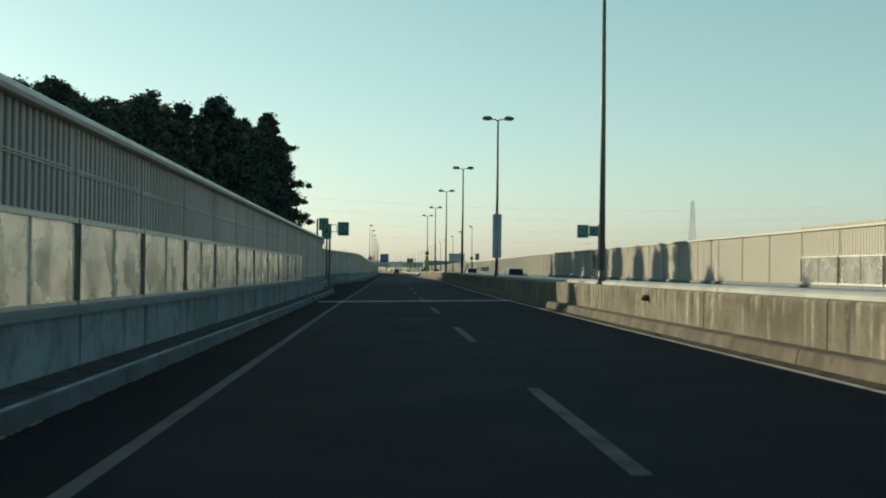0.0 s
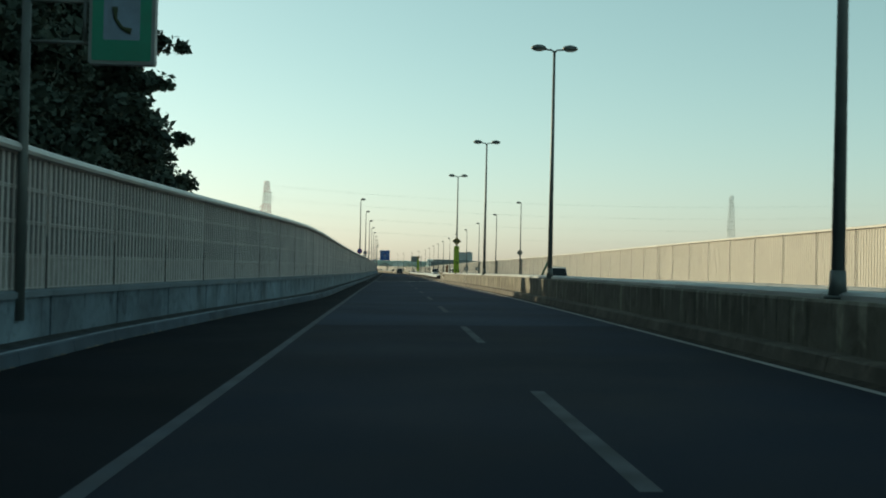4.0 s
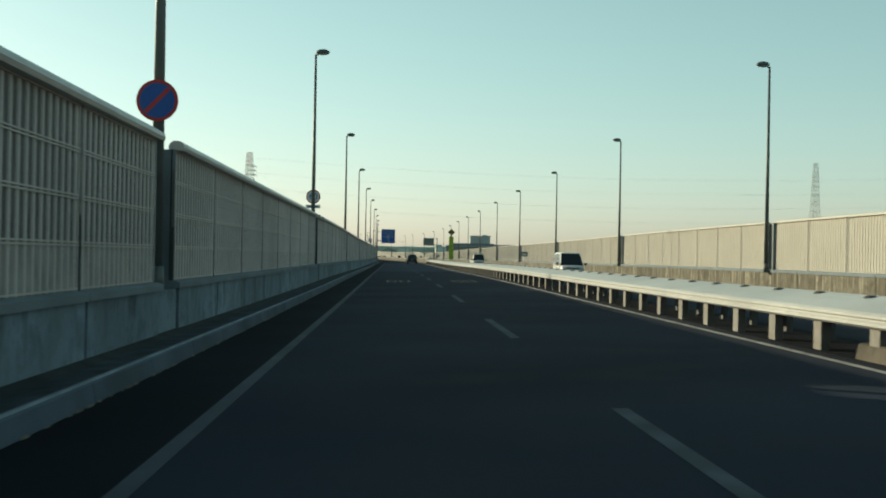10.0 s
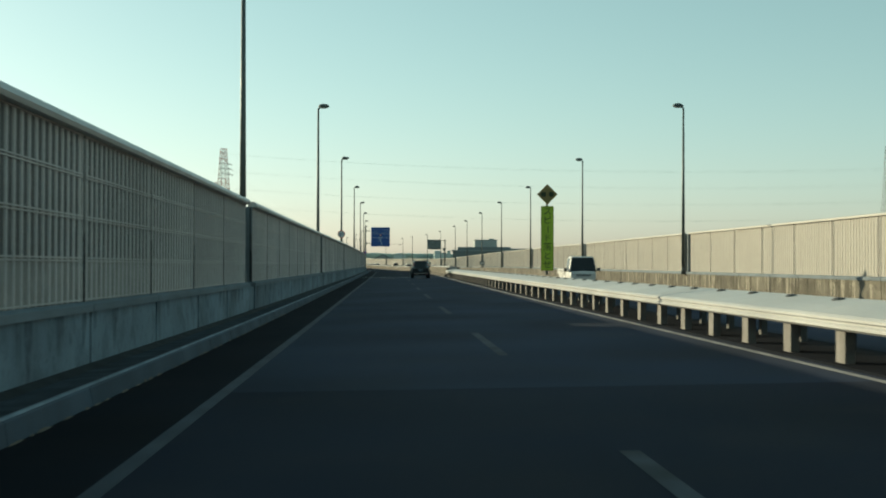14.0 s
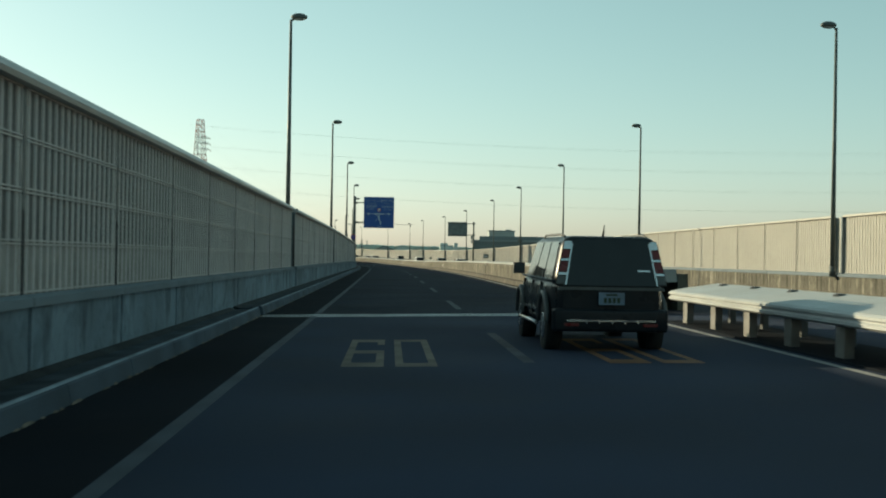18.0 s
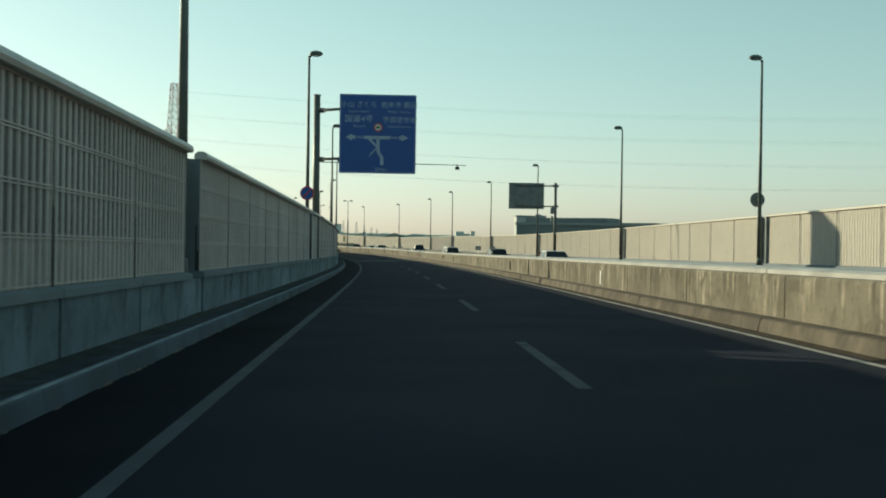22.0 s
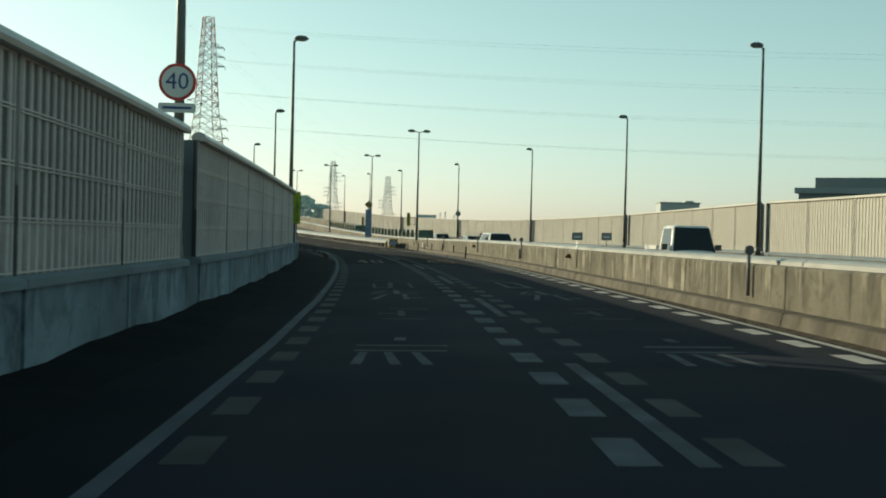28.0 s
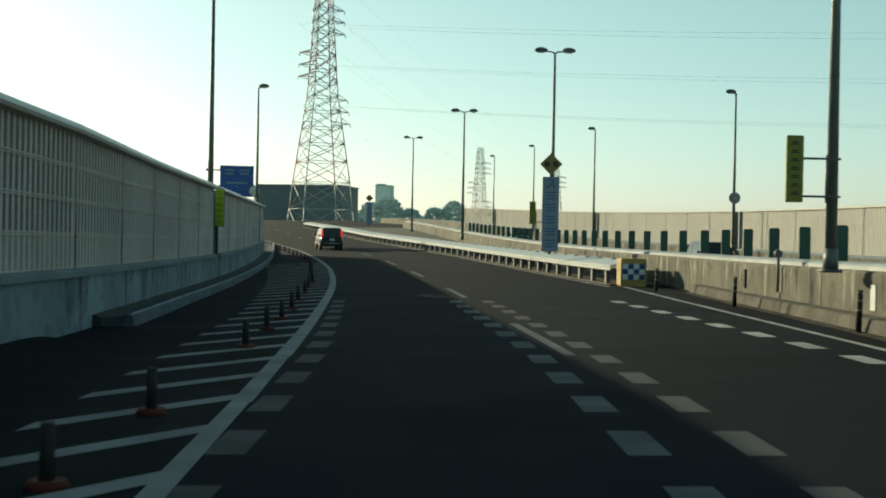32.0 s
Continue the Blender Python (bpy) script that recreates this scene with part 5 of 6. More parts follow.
# fittings on the median barrier
for s in (26.5, 215.8, 595.2, 624.0, 653.8, 679.4):
    t = thing("drain_outlet", "rusty pipe outlet in the median barrier", "pipe", "drain outlets", m=stand(s, 4.265 + BACK(s)))
    bm = bmesh.new()
    tube(bm, [(0.0, 0, 0.7), (-0.1, 0, 0.7), (-0.13, 0.1, 0.68)], [0.07, 0.07, 0.05], 8)
    part("pipe", bm, RUST, t)
for s in (219.1, 426.0, 521.5, 617.4, 710.4):
    t = thing("wall_plate", "white enamelled plate on the median barrier", "plate", "barrier plates", m=stand(s, 4.255 + BACK(s)))
    bm = bmesh.new()
    box(bm, -0.01, 0.012, -0.1, 0.1, 0.32, 0.72)
    part("sheet", bm, SIGN_WHITE, t)
for s in (546.3, 585.2, 618.7, 664.8, 704.5, 719):
    t = thing("wall_slot", "black fixture bolted on the median barrier", "fixture", "barrier fixtures", m=stand(s, 4.25 + BACK(s)))
    bm = bmesh.new()
    prism(bm, [(-0.03, 0.36), (0.015, 0.34), (0.015, 0.78), (-0.03, 0.76)], -0.07, 0.07)
    part("body", bm, RUBBER, t)
for s in (219.9, 424.6, 619.3):
    t = thing("joint_cover", "pale steel cover sheet over the barrier joint", "cover", "joint covers", m=stand(s, 4.26 + BACK(s)))
    bm = bmesh.new()
    box(bm, -0.012, 0.012, -0.28, 0.28, 0.24, 0.9)
    sheet = part("sheet", bm, COVER, t)
    bm = bmesh.new()
    for y in (-0.22, 0.22):
        for z in (0.3, 0.48, 0.66, 0.84):
            box(bm, -0.025, -0.012, y - 0.02, y + 0.02, z - 0.02, z + 0.02)
    part("bolt", bm, DARK, sheet)

t = thing("barrier_end", "brown rusty board standing at the barrier end", "barrier end", m=stand(229.3, 5.2))
bm = bmesh.new()
prism(bm, [(x, 1.4 + z) for x, z in rounded(0.26, 1.04, 0.03)], -0.05, 0.05)
part("board", bm, RUST, t)

# posts on the painted island and by the barrier
for s, n in ((698.5, -4.0), (701.3, -4.1), (707.2, -4.28), (710.4, -4.43), (712.9, -4.49), (715.9, -4.63), (719.5, -4.85), (723, -5.0), (726.8, -5.2), (730.6, -5.37), (735, -5.7), (739, -6.0), (743, -6.2), (747, -6.5)) + tuple((751 + 3.5 * k, -6.7 - 0.32 * k - 0.011 * k * k) for k in range(14)):
    t = thing("bollard", "dark lane post on a red base", "bollard", "lane posts", m=stand(s, n))
    bm = bmesh.new()
    tube(bm, [(0, 0, 0.05), (0, 0, 0.36)], [0.045, 0.04], 8)
    part("post", bm, RUBBER, t)
    bm = bmesh.new()
    tube(bm, [(0, 0, 0.0), (0, 0, 0.05)], [0.13, 0.1], 10)
    part("base", bm, RED_RUBBER, t)
for s, n, tilt in ((678.9, -3.75, 0.5), (681.5, -3.74, -0.3), (683.9, -3.71, 0.2), (686.3, -3.7, -0.1), (689.2, -3.76, 0.3), (694.5, -3.85, -0.2)):
    t = thing("bollard", "torn stump of a lane post on a cracked red base", "bollard", "lane post stumps", m=stand(s, n))
    bm = bmesh.new()
    tube(bm, [(0, 0, 0.04), (0.02 * tilt, 0, 0.09), (0.12 * tilt, -0.02, 0.15)], [0.06, 0.05, 0.035], 8)
    part("post", bm, RUBBER, t)
    bm = bmesh.new()
    tube(bm, [(0, 0, 0.0), (0, 0, 0.045)], [0.15, 0.11], 10)
    part("base", bm, RED_RUBBER, t)
for s, n in ((680.7, 3.93), (687, 4.05), (692.9, 4.1), (699.3, 4.2), (704.5, 4.35), (709.8, 4.5), (716.9, 4.54), (724.1, 4.4)):
    t = thing("bollard", "black lane post with pale bands by the barrier", "bollard", "barrier posts", m=stand(s, n))
    bm = bmesh.new()
    tube(bm, [(0, 0, 0.03), (0.02, 0, 0.66)], [0.05, 0.042], 8)
    part("post", bm, RUBBER, t)
    for z in (0.34, 0.48, 0.6):
        bm = bmesh.new()
        tube(bm, [(0.011, 0, z), (0.012, 0, z + 0.035)], [0.051, 0.051], 8)
        part("band", bm, POSTC, t)
t = thing("crash_cushion", "dusty faded yellow crash cushion with blue and white checks", "crash cushion", m=stand(728.0, 4.55))
bm = bmesh.new()
prism(bm, rounded(0.78, 0.86, 0.06), 0, 0.7, Matrix.Translation((0, 0, 0.43)))
part("body", bm, YELLOW, t)
for i in range(4):
    for k in range(3):
        bm = bmesh.new()
        box(bm, -0.34 + i * 0.17, -0.17 + i * 0.17, -0.012, 0.0, 0.22 + k * 0.16, 0.38 + k * 0.16)
        part("check", bm, SIGN_NAVY if (i + k) % 2 else SIGN_WHITE, t)
# anti-glare paddles on the far barrier
for i in range(34):
    s = 716 + 2.6 * i
    t = thing("glare_paddle", "dark green anti-glare paddle on the far barrier", "paddle", "anti-glare paddles", m=stand(s, FRONT(s) + 1.22))
    bm = bmesh.new()
    prism(bm, [(x, 1.37 + z) for x, z in rounded(0.26, 0.74, 0.05)], -0.02, 0.02)
    part("blade", bm, PADDLE, t)
    bm = bmesh.new()
    box(bm, -0.04, 0.04, -0.04, 0.04, 0.89, 1.02)
    part("foot", bm, DARK, t)


# ---- pylons and cables ----
def pylon(x, y, z0, z1, base, mats, label, arms=9, turn_z=0.0, reach=0.25):
    t = thing("pylon", label, "pylon", "pylons", m=Matrix.Translation((x, y, z0)) @ Matrix.Rotation(turn_z, 4, "Z"))
    high = z1 - z0
    half = lambda f: base / 2 * float(np.interp(f, (0, 0.29, 0.594, 1.0), (1.06, 0.78, 0.41, 0.19)))
    levels = [0, 0.10, 0.20, 0.29, 0.36, 0.42, 0.475, 0.53, 0.58, 0.625, 0.67, 0.715, 0.76, 0.80, 0.84, 0.88, 0.92, 0.96, 1.0]
    r = base * 0.011
    for k, (f0, f1) in enumerate(zip(levels, levels[1:])):
        bm = bmesh.new()
        a, c = half(f0), half(f1)
        P = [[(sx * h, sy * h, f * high) for sx, sy in ((-1, -1), (1, -1), (1, 1), (-1, 1))] for h, f in ((a, f0), (c, f1))]
        for j in range(4):
            q = (j + 1) % 4
            tube(bm, [P[0][j], P[1][j]], [r, r], 4)
            tube(bm, [P[0][j], P[1][q]], [r * 0.55] * 2, 4)
            tube(bm, [P[0][q], P[1][j]], [r * 0.55] * 2, 4)
            tube(bm, [P[1][j], P[1][q]], [r * 0.5] * 2, 4)
        part("lattice", bm, mats[(k // 3) % len(mats)] if k > 2 else mats[0], t)
    # three circuits, one above the other, on short arms
    for k in range(arms):
        f = 0.49 + 0.040 * (k % 3) + 0.152 * (k // 3)
        for sx in (-1, 1):
            w = half(f) + base * (reach if (sx > 0) == (k // 3 != 1) else 0.06)
            bm = bmesh.new()
            tip = (sx * w, 0, f * high + 0.2)
            for dy in (-1, 1):
                tube(bm, [(sx * half(f), dy * half(f), f * high), tip], [r * 0.7, r * 0.45], 4)
                tube(bm, [(sx * half(f), dy * half(f), (f + 0.016) * high), tip], [r * 0.7, r * 0.45], 4)
            arm = part("cross_arm", bm, mats[-1] if k // 3 == 1 else mats[0], t)
            bm = bmesh.new()
            for i in range(4):
                bmesh.ops.create_uvsphere(bm, u_segments=6, v_segments=4, radius=r * 0.8, matrix=Matrix.Translation((tip[0], 0, tip[2] - r * (1 + 1.2 * i))))
            part("insulator", bm, DARK, arm)
    return t


PY = (-91.6, 959.0)
pylon(PY[0], PY[1], -11, 58, 13.5, [PYLON_W, PYLON_R], "tall red and white lattice power pylon", 9, 0.6)
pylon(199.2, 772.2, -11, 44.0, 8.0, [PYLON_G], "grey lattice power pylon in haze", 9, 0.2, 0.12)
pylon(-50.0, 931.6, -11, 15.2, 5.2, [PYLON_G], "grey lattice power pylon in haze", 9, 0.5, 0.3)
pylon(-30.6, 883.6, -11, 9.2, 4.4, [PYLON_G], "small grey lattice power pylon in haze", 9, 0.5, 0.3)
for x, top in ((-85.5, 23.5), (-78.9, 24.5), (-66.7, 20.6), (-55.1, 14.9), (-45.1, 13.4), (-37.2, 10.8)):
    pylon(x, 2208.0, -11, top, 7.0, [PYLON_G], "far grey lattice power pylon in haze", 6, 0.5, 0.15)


def cable(name, a, c, sag, r=0.017):
    bm = bmesh.new()
    pts = []
    for i in range(15):
        f = i / 14
        p = Vector(a).lerp(Vector(c), f)
        p.z -= sag * 4 * f * (1 - f)
        pts.append(p)
    tube(bm, pts, [r] * 15, 4)
    return tagged(part(name, bm, CABLE), "thin dark power cable hanging between pylons", "cable", "power cables")


for k in range(4):
    z = -11 + 70 * (0.56 + 0.4 * k / 3) - 1.2
    for sx in (-1, 1):
        cable("power_cable", (PY[0] + sx * 6 * 0.82, PY[1] + sx * 6 * 0.56, z), (330 + sx * 5, 880 + sx * 5, z * 0.85), 7)
        cable("power_cable", (PY[0] + sx * 6 * 0.82, PY[1] + sx * 6 * 0.56, z), (-72 + sx * 5, 1560 + sx * 3, z * 0.9), 9)


# ---- far buildings and woods ----
def building(x, y, z1, w, d, mat, label, tops=(), rows=0, cols=0, z0=-11.0, yaw=0.0):
    t = thing("building", label, "building", m=Matrix.Translation((x, y, z0)) @ Matrix.Rotation(yaw, 4, "Z"))
    h = z1 - z0
    bm = bmesh.new()
    box(bm, -w / 2, w / 2, 0, d, 0, h)
    part("wall", bm, mat, t)
    bm = bmesh.new()
    box(bm, -w / 2 - 0.3, w / 2 + 0.3, -0.3, d + 0.3, h, h + 0.5)
    roof = part("roof", bm, ROOF, t)
    for x0, x1, hh in tops:
        bm = bmesh.new()
        box(bm, x0, x1, 1, d * 0.6, h + 0.5, h + 0.5 + hh)
        part("roof_box", bm, mat, roof)
    for i in range(cols):
        for k in range(rows):
            bm = bmesh.new()
            cx, cz = -w / 2 + (i + 0.5) * w / cols, 2.0 + (k + 0.5) * (h - 3) / rows
            box(bm, cx - w / cols * 0.3, cx + w / cols * 0.3, -0.08, 0.0, cz - (h - 3) / rows * 0.25, cz + (h - 3) / rows * 0.25)
            part("window", bm, ROOFGLASS, t)
    return t


building(37.5, 754, 1.15, 72, 30, BLD_DARK, "long dark flat-roofed industrial building beyond the wall", ((26, 34, 1.0), (-6, -3, 0.7)), 1, 9, yaw=radians(243.5))
building(60, 1048, 9.4, 14, 12, BLD_GREY, "grey box-shaped plant building in haze", ((2, 5, 0.6),), 1, 4)
building(-140, 1100, 14.3, 31, 24, BLD_DARK, "large dark warehouse behind the pylon", (), 0, 0)
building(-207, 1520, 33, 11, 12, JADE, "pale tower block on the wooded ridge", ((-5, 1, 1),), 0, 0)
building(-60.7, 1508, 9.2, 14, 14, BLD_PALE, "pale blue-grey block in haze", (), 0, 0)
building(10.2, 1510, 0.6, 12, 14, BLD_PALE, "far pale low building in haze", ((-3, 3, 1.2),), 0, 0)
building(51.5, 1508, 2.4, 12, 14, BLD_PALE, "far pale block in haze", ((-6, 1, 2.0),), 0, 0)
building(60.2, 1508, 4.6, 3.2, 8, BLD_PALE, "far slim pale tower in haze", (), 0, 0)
t = thing("gabled_hall", "grey gabled hall roof in haze", "building", m=Matrix.Translation((-3.9, 909, -11)))
bm = bmesh.new()
prism(bm, [(-4.4, 0), (4.4, 0), (4.4, 8.9), (0, 10.7), (-4.4, 8.9)], 0, 40)
part("wall", bm, BLD_GREY, t)
bm = bmesh.new()
prism(bm, [(-4.9, 8.75), (0, 10.75), (4.9, 8.75), (4.9, 9.1), (0, 11.1), (-4.9, 9.1)], -0.6, 40.6)
part("roof", bm, BLD_DARK, t)


def crown_mesh(name, rng, height, radius, leaves, size, mat, low=0.12, cone=False):
    """A crown of many small tilted leaf clumps along uneven branches."""
    verts, faces = [], []
    tufts = []
    count = 62
    for i in range(count):
        f = low + (0.985 - low) * ((i + rng.random()) / count) ** 0.75
        wide = (1 - f) ** 0.85 * 1.12 + 0.03 if cone else min(1.0, (1.0 - f) ** 0.6 * 1.15 + 0.02)
        a = i * 2.399 + rng.uniform(-0.5, 0.5)
        reach = radius * wide * rng.uniform(0.62, 1.12)
        rise = rng.uniform(-0.10, 0.35) * reach
        for k in range(6):
            u = (k + 0.6 * rng.random()) / 5.4
            d = reach * u
            p = Vector((d * math.cos(a) + rng.gauss(0, 0.16), d * math.sin(a) + rng.gauss(0, 0.16), f * height + rise * u - 0.12 * reach * u * u + rng.gauss(0, 0.2)))
            tufts.append((p, (0.30 + 0.085 * radius * min(1.0, wide + 0.1)) * (1.45 - 0.75 * u) * rng.uniform(0.7, 1.2)))
    for i in range(leaves):
        c, r = tufts[i % len(tufts)]
        far = rng.random() ** 0.7 * 1.25
        v = Vector((rng.gauss(0, 1), rng.gauss(0, 1), rng.gauss(0, 1))).normalized() * r * far
        p = c + Vector((v.x * 1.2, v.y * 1.2, v.z * 0.7))
        x = Vector((rng.gauss(0, 1), rng.gauss(0, 1), rng.gauss(0, 0.6))).normalized()
        y = x.cross(Vector((rng.gauss(0, 1), rng.gauss(0, 1), rng.gauss(0, 1)))).normalized()
        k = size * (0.55 + 0.8 * rng.random()) * (1.7 if far < 0.5 else 0.9)
        b = len(verts)
        verts += [p - x * k, p - y * k * 0.6 + x * 0.2 * k, p + x * k, p + y * k * 0.6]
        faces.append((b, b + 1, b + 2, b + 3))
    me = bpy.data.meshes.new(name)
    me.from_pydata(verts, [], faces)
    me.materials.append(mat)
    return me


rng = random.Random(7)
KINDS = []
for k in range(4):
    height = (24, 27, 22, 25)[k]
    KINDS.append((height, crown_mesh("crown", rng, height, (6.3, 5.6, 5.6, 6.0)[k], 24000, 0.15, LEAF, 0.3, k != 2)))


def tree(x, y, kind, scale, spin):
    height, crown = KINDS[kind]
    t = thing("tree", "tall dark evergreen tree standing behind the noise wall", "tree", "roadside trees", m=Matrix.Translation((x, y, -11)) @ Matrix.Rotation(spin, 4, "Z") @ Matrix.Diagonal((scale, scale, scale, 1)))
    bm = bmesh.new()
    tube(bm, [(0, 0, -0.3), (0.1, 0.1, height * 0.5), (0, 0, height * 0.93)], [0.42, 0.26, 0.05], 8)
    rr = random.Random(kind * 31 + int(spin * 10))
    for i in range(7):
        z = height * (0.25 + 0.05 * i)
        a = rr.random() * math.tau
        tube(bm, [(0.05, 0.05, z), (1.5 * math.cos(a), 1.5 * math.sin(a), z + 1.2)], [0.11, 0.03], 5)
    part("trunk", bm, BARK, t)
    part("crown", crown, None, t)


TREE_TOP = table((10, 5.4), (36, 7.5), (41, 8.9), (46, 9.8), (52, 9.7), (60, 9.7), (67, 11.4), (73, 11.4), (79, 11.4), (88, 13.8), (96, 13.4), (105, 13.2), (113, 14.6), (124, 17.6), (137, 16.6), (146, 13.6), (153, 10.4))
MID_TOP = table((50, 8.0), (57, 10.4), (66, 12.0), (84, 12.8), (96, 15.0), (114, 16.0), (150, 16.5))
REAR_TOP = table((60, 12.4), (66, 13.0), (80, 14.6), (96, 14.6), (120, 16.2), (150, 17.2))
rng = random.Random(5)
for i in range(23):
    s = 12 + i * 6.3
    # rows -17.3 and -30.5 are added to fill gaps in the cast shade
    for n, tops in ((-14.2, TREE_TOP), (-17.3, TREE_TOP), (-21.0, MID_TOP), (-27.0, REAR_TOP), (-30.5, REAR_TOP)):
        if n < -25 and s < 64 or -25 < n < -16 and (i > 20 or s < 54) or n > -16 and s < 50:
            continue
        kind = (i + int(-n)) % 4
        q = s + rng.uniform(-1.2, 1.2) + (3.1 if n in (-17.3, -30.5) else 0)
        top = tops(q) + 0.1 - (rng.uniform(0.0, 0.9) if i % 3 else 0)
        p = at(q, n - 0.7 + rng.uniform(-0.8, 0.8) - (1.8 if s > 138 else 0))
        tree(p.x, p.y, kind, (top + 11 + p.z) / (KINDS[kind][0] * 0.99), rng.uniform(0, 6.28))

# lower broad crowns at the end of the row
for s, n, top, spin in ((144, -15.4, 11.0, 0.4), (149, -15.2, 9.6, 2.1), (153.5, -15.6, 8.0, 4.0), (151, -18.5, 11.0, 5.2)):
    p = at(s, n)
    tree(p.x, p.y, 2, (top + 11 + p.z) / (KINDS[2][0] * 0.99), spin)

# a wooded ridge far behind
rng = random.Random(11)
verts, faces = [], []
for cx, cy, w, h in ((-185, 1500, 75, 21), (-120, 1700, 120, 4), (-330, 1600, 120, 16), (-20, 1900, 160, 2), (160, 1900, 120, 2)):
    for i in range(5200):
        f = rng.uniform(-1, 1)
        top = h * (1 - f * f) ** 0.6 * (0.8 + 0.25 * math.sin(9 * f + cx) + 0.12 * math.sin(31 * f))
        p = Vector((cx + f * w, cy + rng.uniform(-12, 12), -11 + (11 + top) * (1 - rng.random() ** 2.2)))
        x = Vector((rng.gauss(0, 1), 0.2, rng.gauss(0, 0.7))).normalized() * rng.uniform(1.2, 2.4)
        y = Vector((rng.gauss(0, 0.5), rng.gauss(0, 0.5), 1)).normalized() * rng.uniform(0.8, 1.6)
        b = len(verts)
        verts += [p - x, p - y, p + x, p + y]
        faces.append((b, b + 1, b + 2, b + 3))
me = bpy.data.meshes.new("woods")
me.from_pydata(verts, [], faces)
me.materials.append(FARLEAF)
tagged(new("woods", me), "far wooded ridge beyond the road, haze painted into its colour", "woods", kind="stuff")


# ---- vehicles ----
def paint(name, base, rough=0.3):
    return material(name, base, rough, vary=0.05, scale=1.5, fine=30, bump=0.0, spec=0.14)


BLACK_PAINT, WHITE_PAINT, SILVER_PAINT, TEAL_PAINT = paint("black_paint", (0.013, 0.016, 0.020), 0.3), paint("white_paint", (0.62, 0.62, 0.60)), paint("silver_paint", (0.40, 0.42, 0.42)), paint("dark_teal_paint", (0.05, 0.09, 0.09))
CHROME = material("chrome", (0.55, 0.55, 0.55), 0.2, 0.9, vary=0.05, bump=0.0)
TYRE = material("tyre", (0.018, 0.018, 0.018), 0.85, vary=0.2)
TAIL = material("tail_lamp", (0.12, 0.006, 0.008), 0.3, vary=0.05, bump=0.0)
HEAD = material("head_lamp", (0.5, 0.52, 0.52), 0.12, vary=0.05, bump=0.0)
GLOW = bpy.data.materials.new("brake_glow")
GLOW.use_nodes = True
GLOW.node_tree.nodes["Principled BSDF"].inputs["Base Color"].default_value = (0.4, 0.01, 0.01, 1)
GLOW.node_tree.nodes["Principled BSDF"].inputs["Emission Color"].default_value = (1, 0.05, 0.04, 1)
GLOW.node_tree.nodes["Principled BSDF"].inputs["Emission Strength"].default_value = 0.35


def hull(bm, low, high, bevel=0.0):
    """A frustum between two rectangles (x half, y0, y1, z)."""
    pts = [bm.verts.new((sx * w, y, z)) for w, y0, y1, z in (low, high) for sx, y in ((-1, y0), (1, y0), (1, y1), (-1, y1))]
    faces = [bm.faces.new([pts[i] for i in f]) for f in ((3, 2, 1, 0), (4, 5, 6, 7), (0, 1, 5, 4), (1, 2, 6, 5), (2, 3, 7, 6), (3, 0, 4, 7))]
    if bevel:
        bmesh.ops.bevel(bm, geom=list({e for f in faces for e in f.edges}), offset=bevel, segments=4, affect="EDGES", profile=0.55)
        for f in bm.faces:
            f.smooth = True


def pane_on(parent, name, corners, mat, out=0.012):
    """A thin pane on four corners, lifted off along its normal."""
    a, b, c, d = (Vector(p) for p in corners)
    nrm = (b - a).cross(d - a).normalized() * out
    bm = bmesh.new()
    lo = [bm.verts.new(p - nrm * 0.5) for p in (a, b, c, d)]
    hi = [bm.verts.new(p + nrm) for p in (a, b, c, d)]
    bm.faces.new(hi)
    bm.faces.new(lo[::-1])
    for i in range(4):
        bm.faces.new((lo[i], lo[(i + 1) % 4], hi[(i + 1) % 4], hi[i]))
    return part(name, bm, mat, parent)


def shell(bm, w, long, floor, belt, hood, hood_z, deck):
    """The lower body: sections along y, drawn in at both ends, the bonnet falling to the nose."""
    rings = []
    stops = 22
    for i in range(stops + 1):
        f = i / stops
        y = long * (0.5 - 0.5 * math.cos(math.pi * f))
        ends = abs(2 * y / long - 1)
        half = w * (1 - 0.16 * ends ** 9 - 0.03 * ends ** 3)
        nose = max(0.0, (y - (long - max(hood, 0.12))) / max(hood, 0.12))
        tail = max(0.0, 1 - y / 0.12)
        top = belt + (hood_z - belt) * min(1.0, nose * 3) - 0.10 * nose ** 2 - 0.16 * max(0.0, (nose - 0.8) / 0.2) ** 2 - 0.07 * tail ** 2
        low = floor + 0.10 * ends ** 8
        mid = 0.5 * (low + top)
        right = [(0.86, low), (0.965, low + 0.09), (0.995, mid - 0.08), (1.0, mid + 0.06), (0.985, top - 0.13), (0.955, top - 0.04), (0.87, top), (0.45, top + 0.022), (0.0, top + 0.03)]
        outline = [(half * x, z) for x, z in right] + [(-half * x, z) for x, z in right[-2::-1]]
        rings.append([bm.verts.new((x, y, z)) for x, z in outline])
    count = len(rings[0])
    for a, c in zip(rings, rings[1:]):
        for k in range(count):
            bm.faces.new((a[k], a[(k + 1) % count], c[(k + 1) % count], c[k])).smooth = True
    bm.faces.new(rings[0])
    bm.faces.new(rings[-1][::-1])


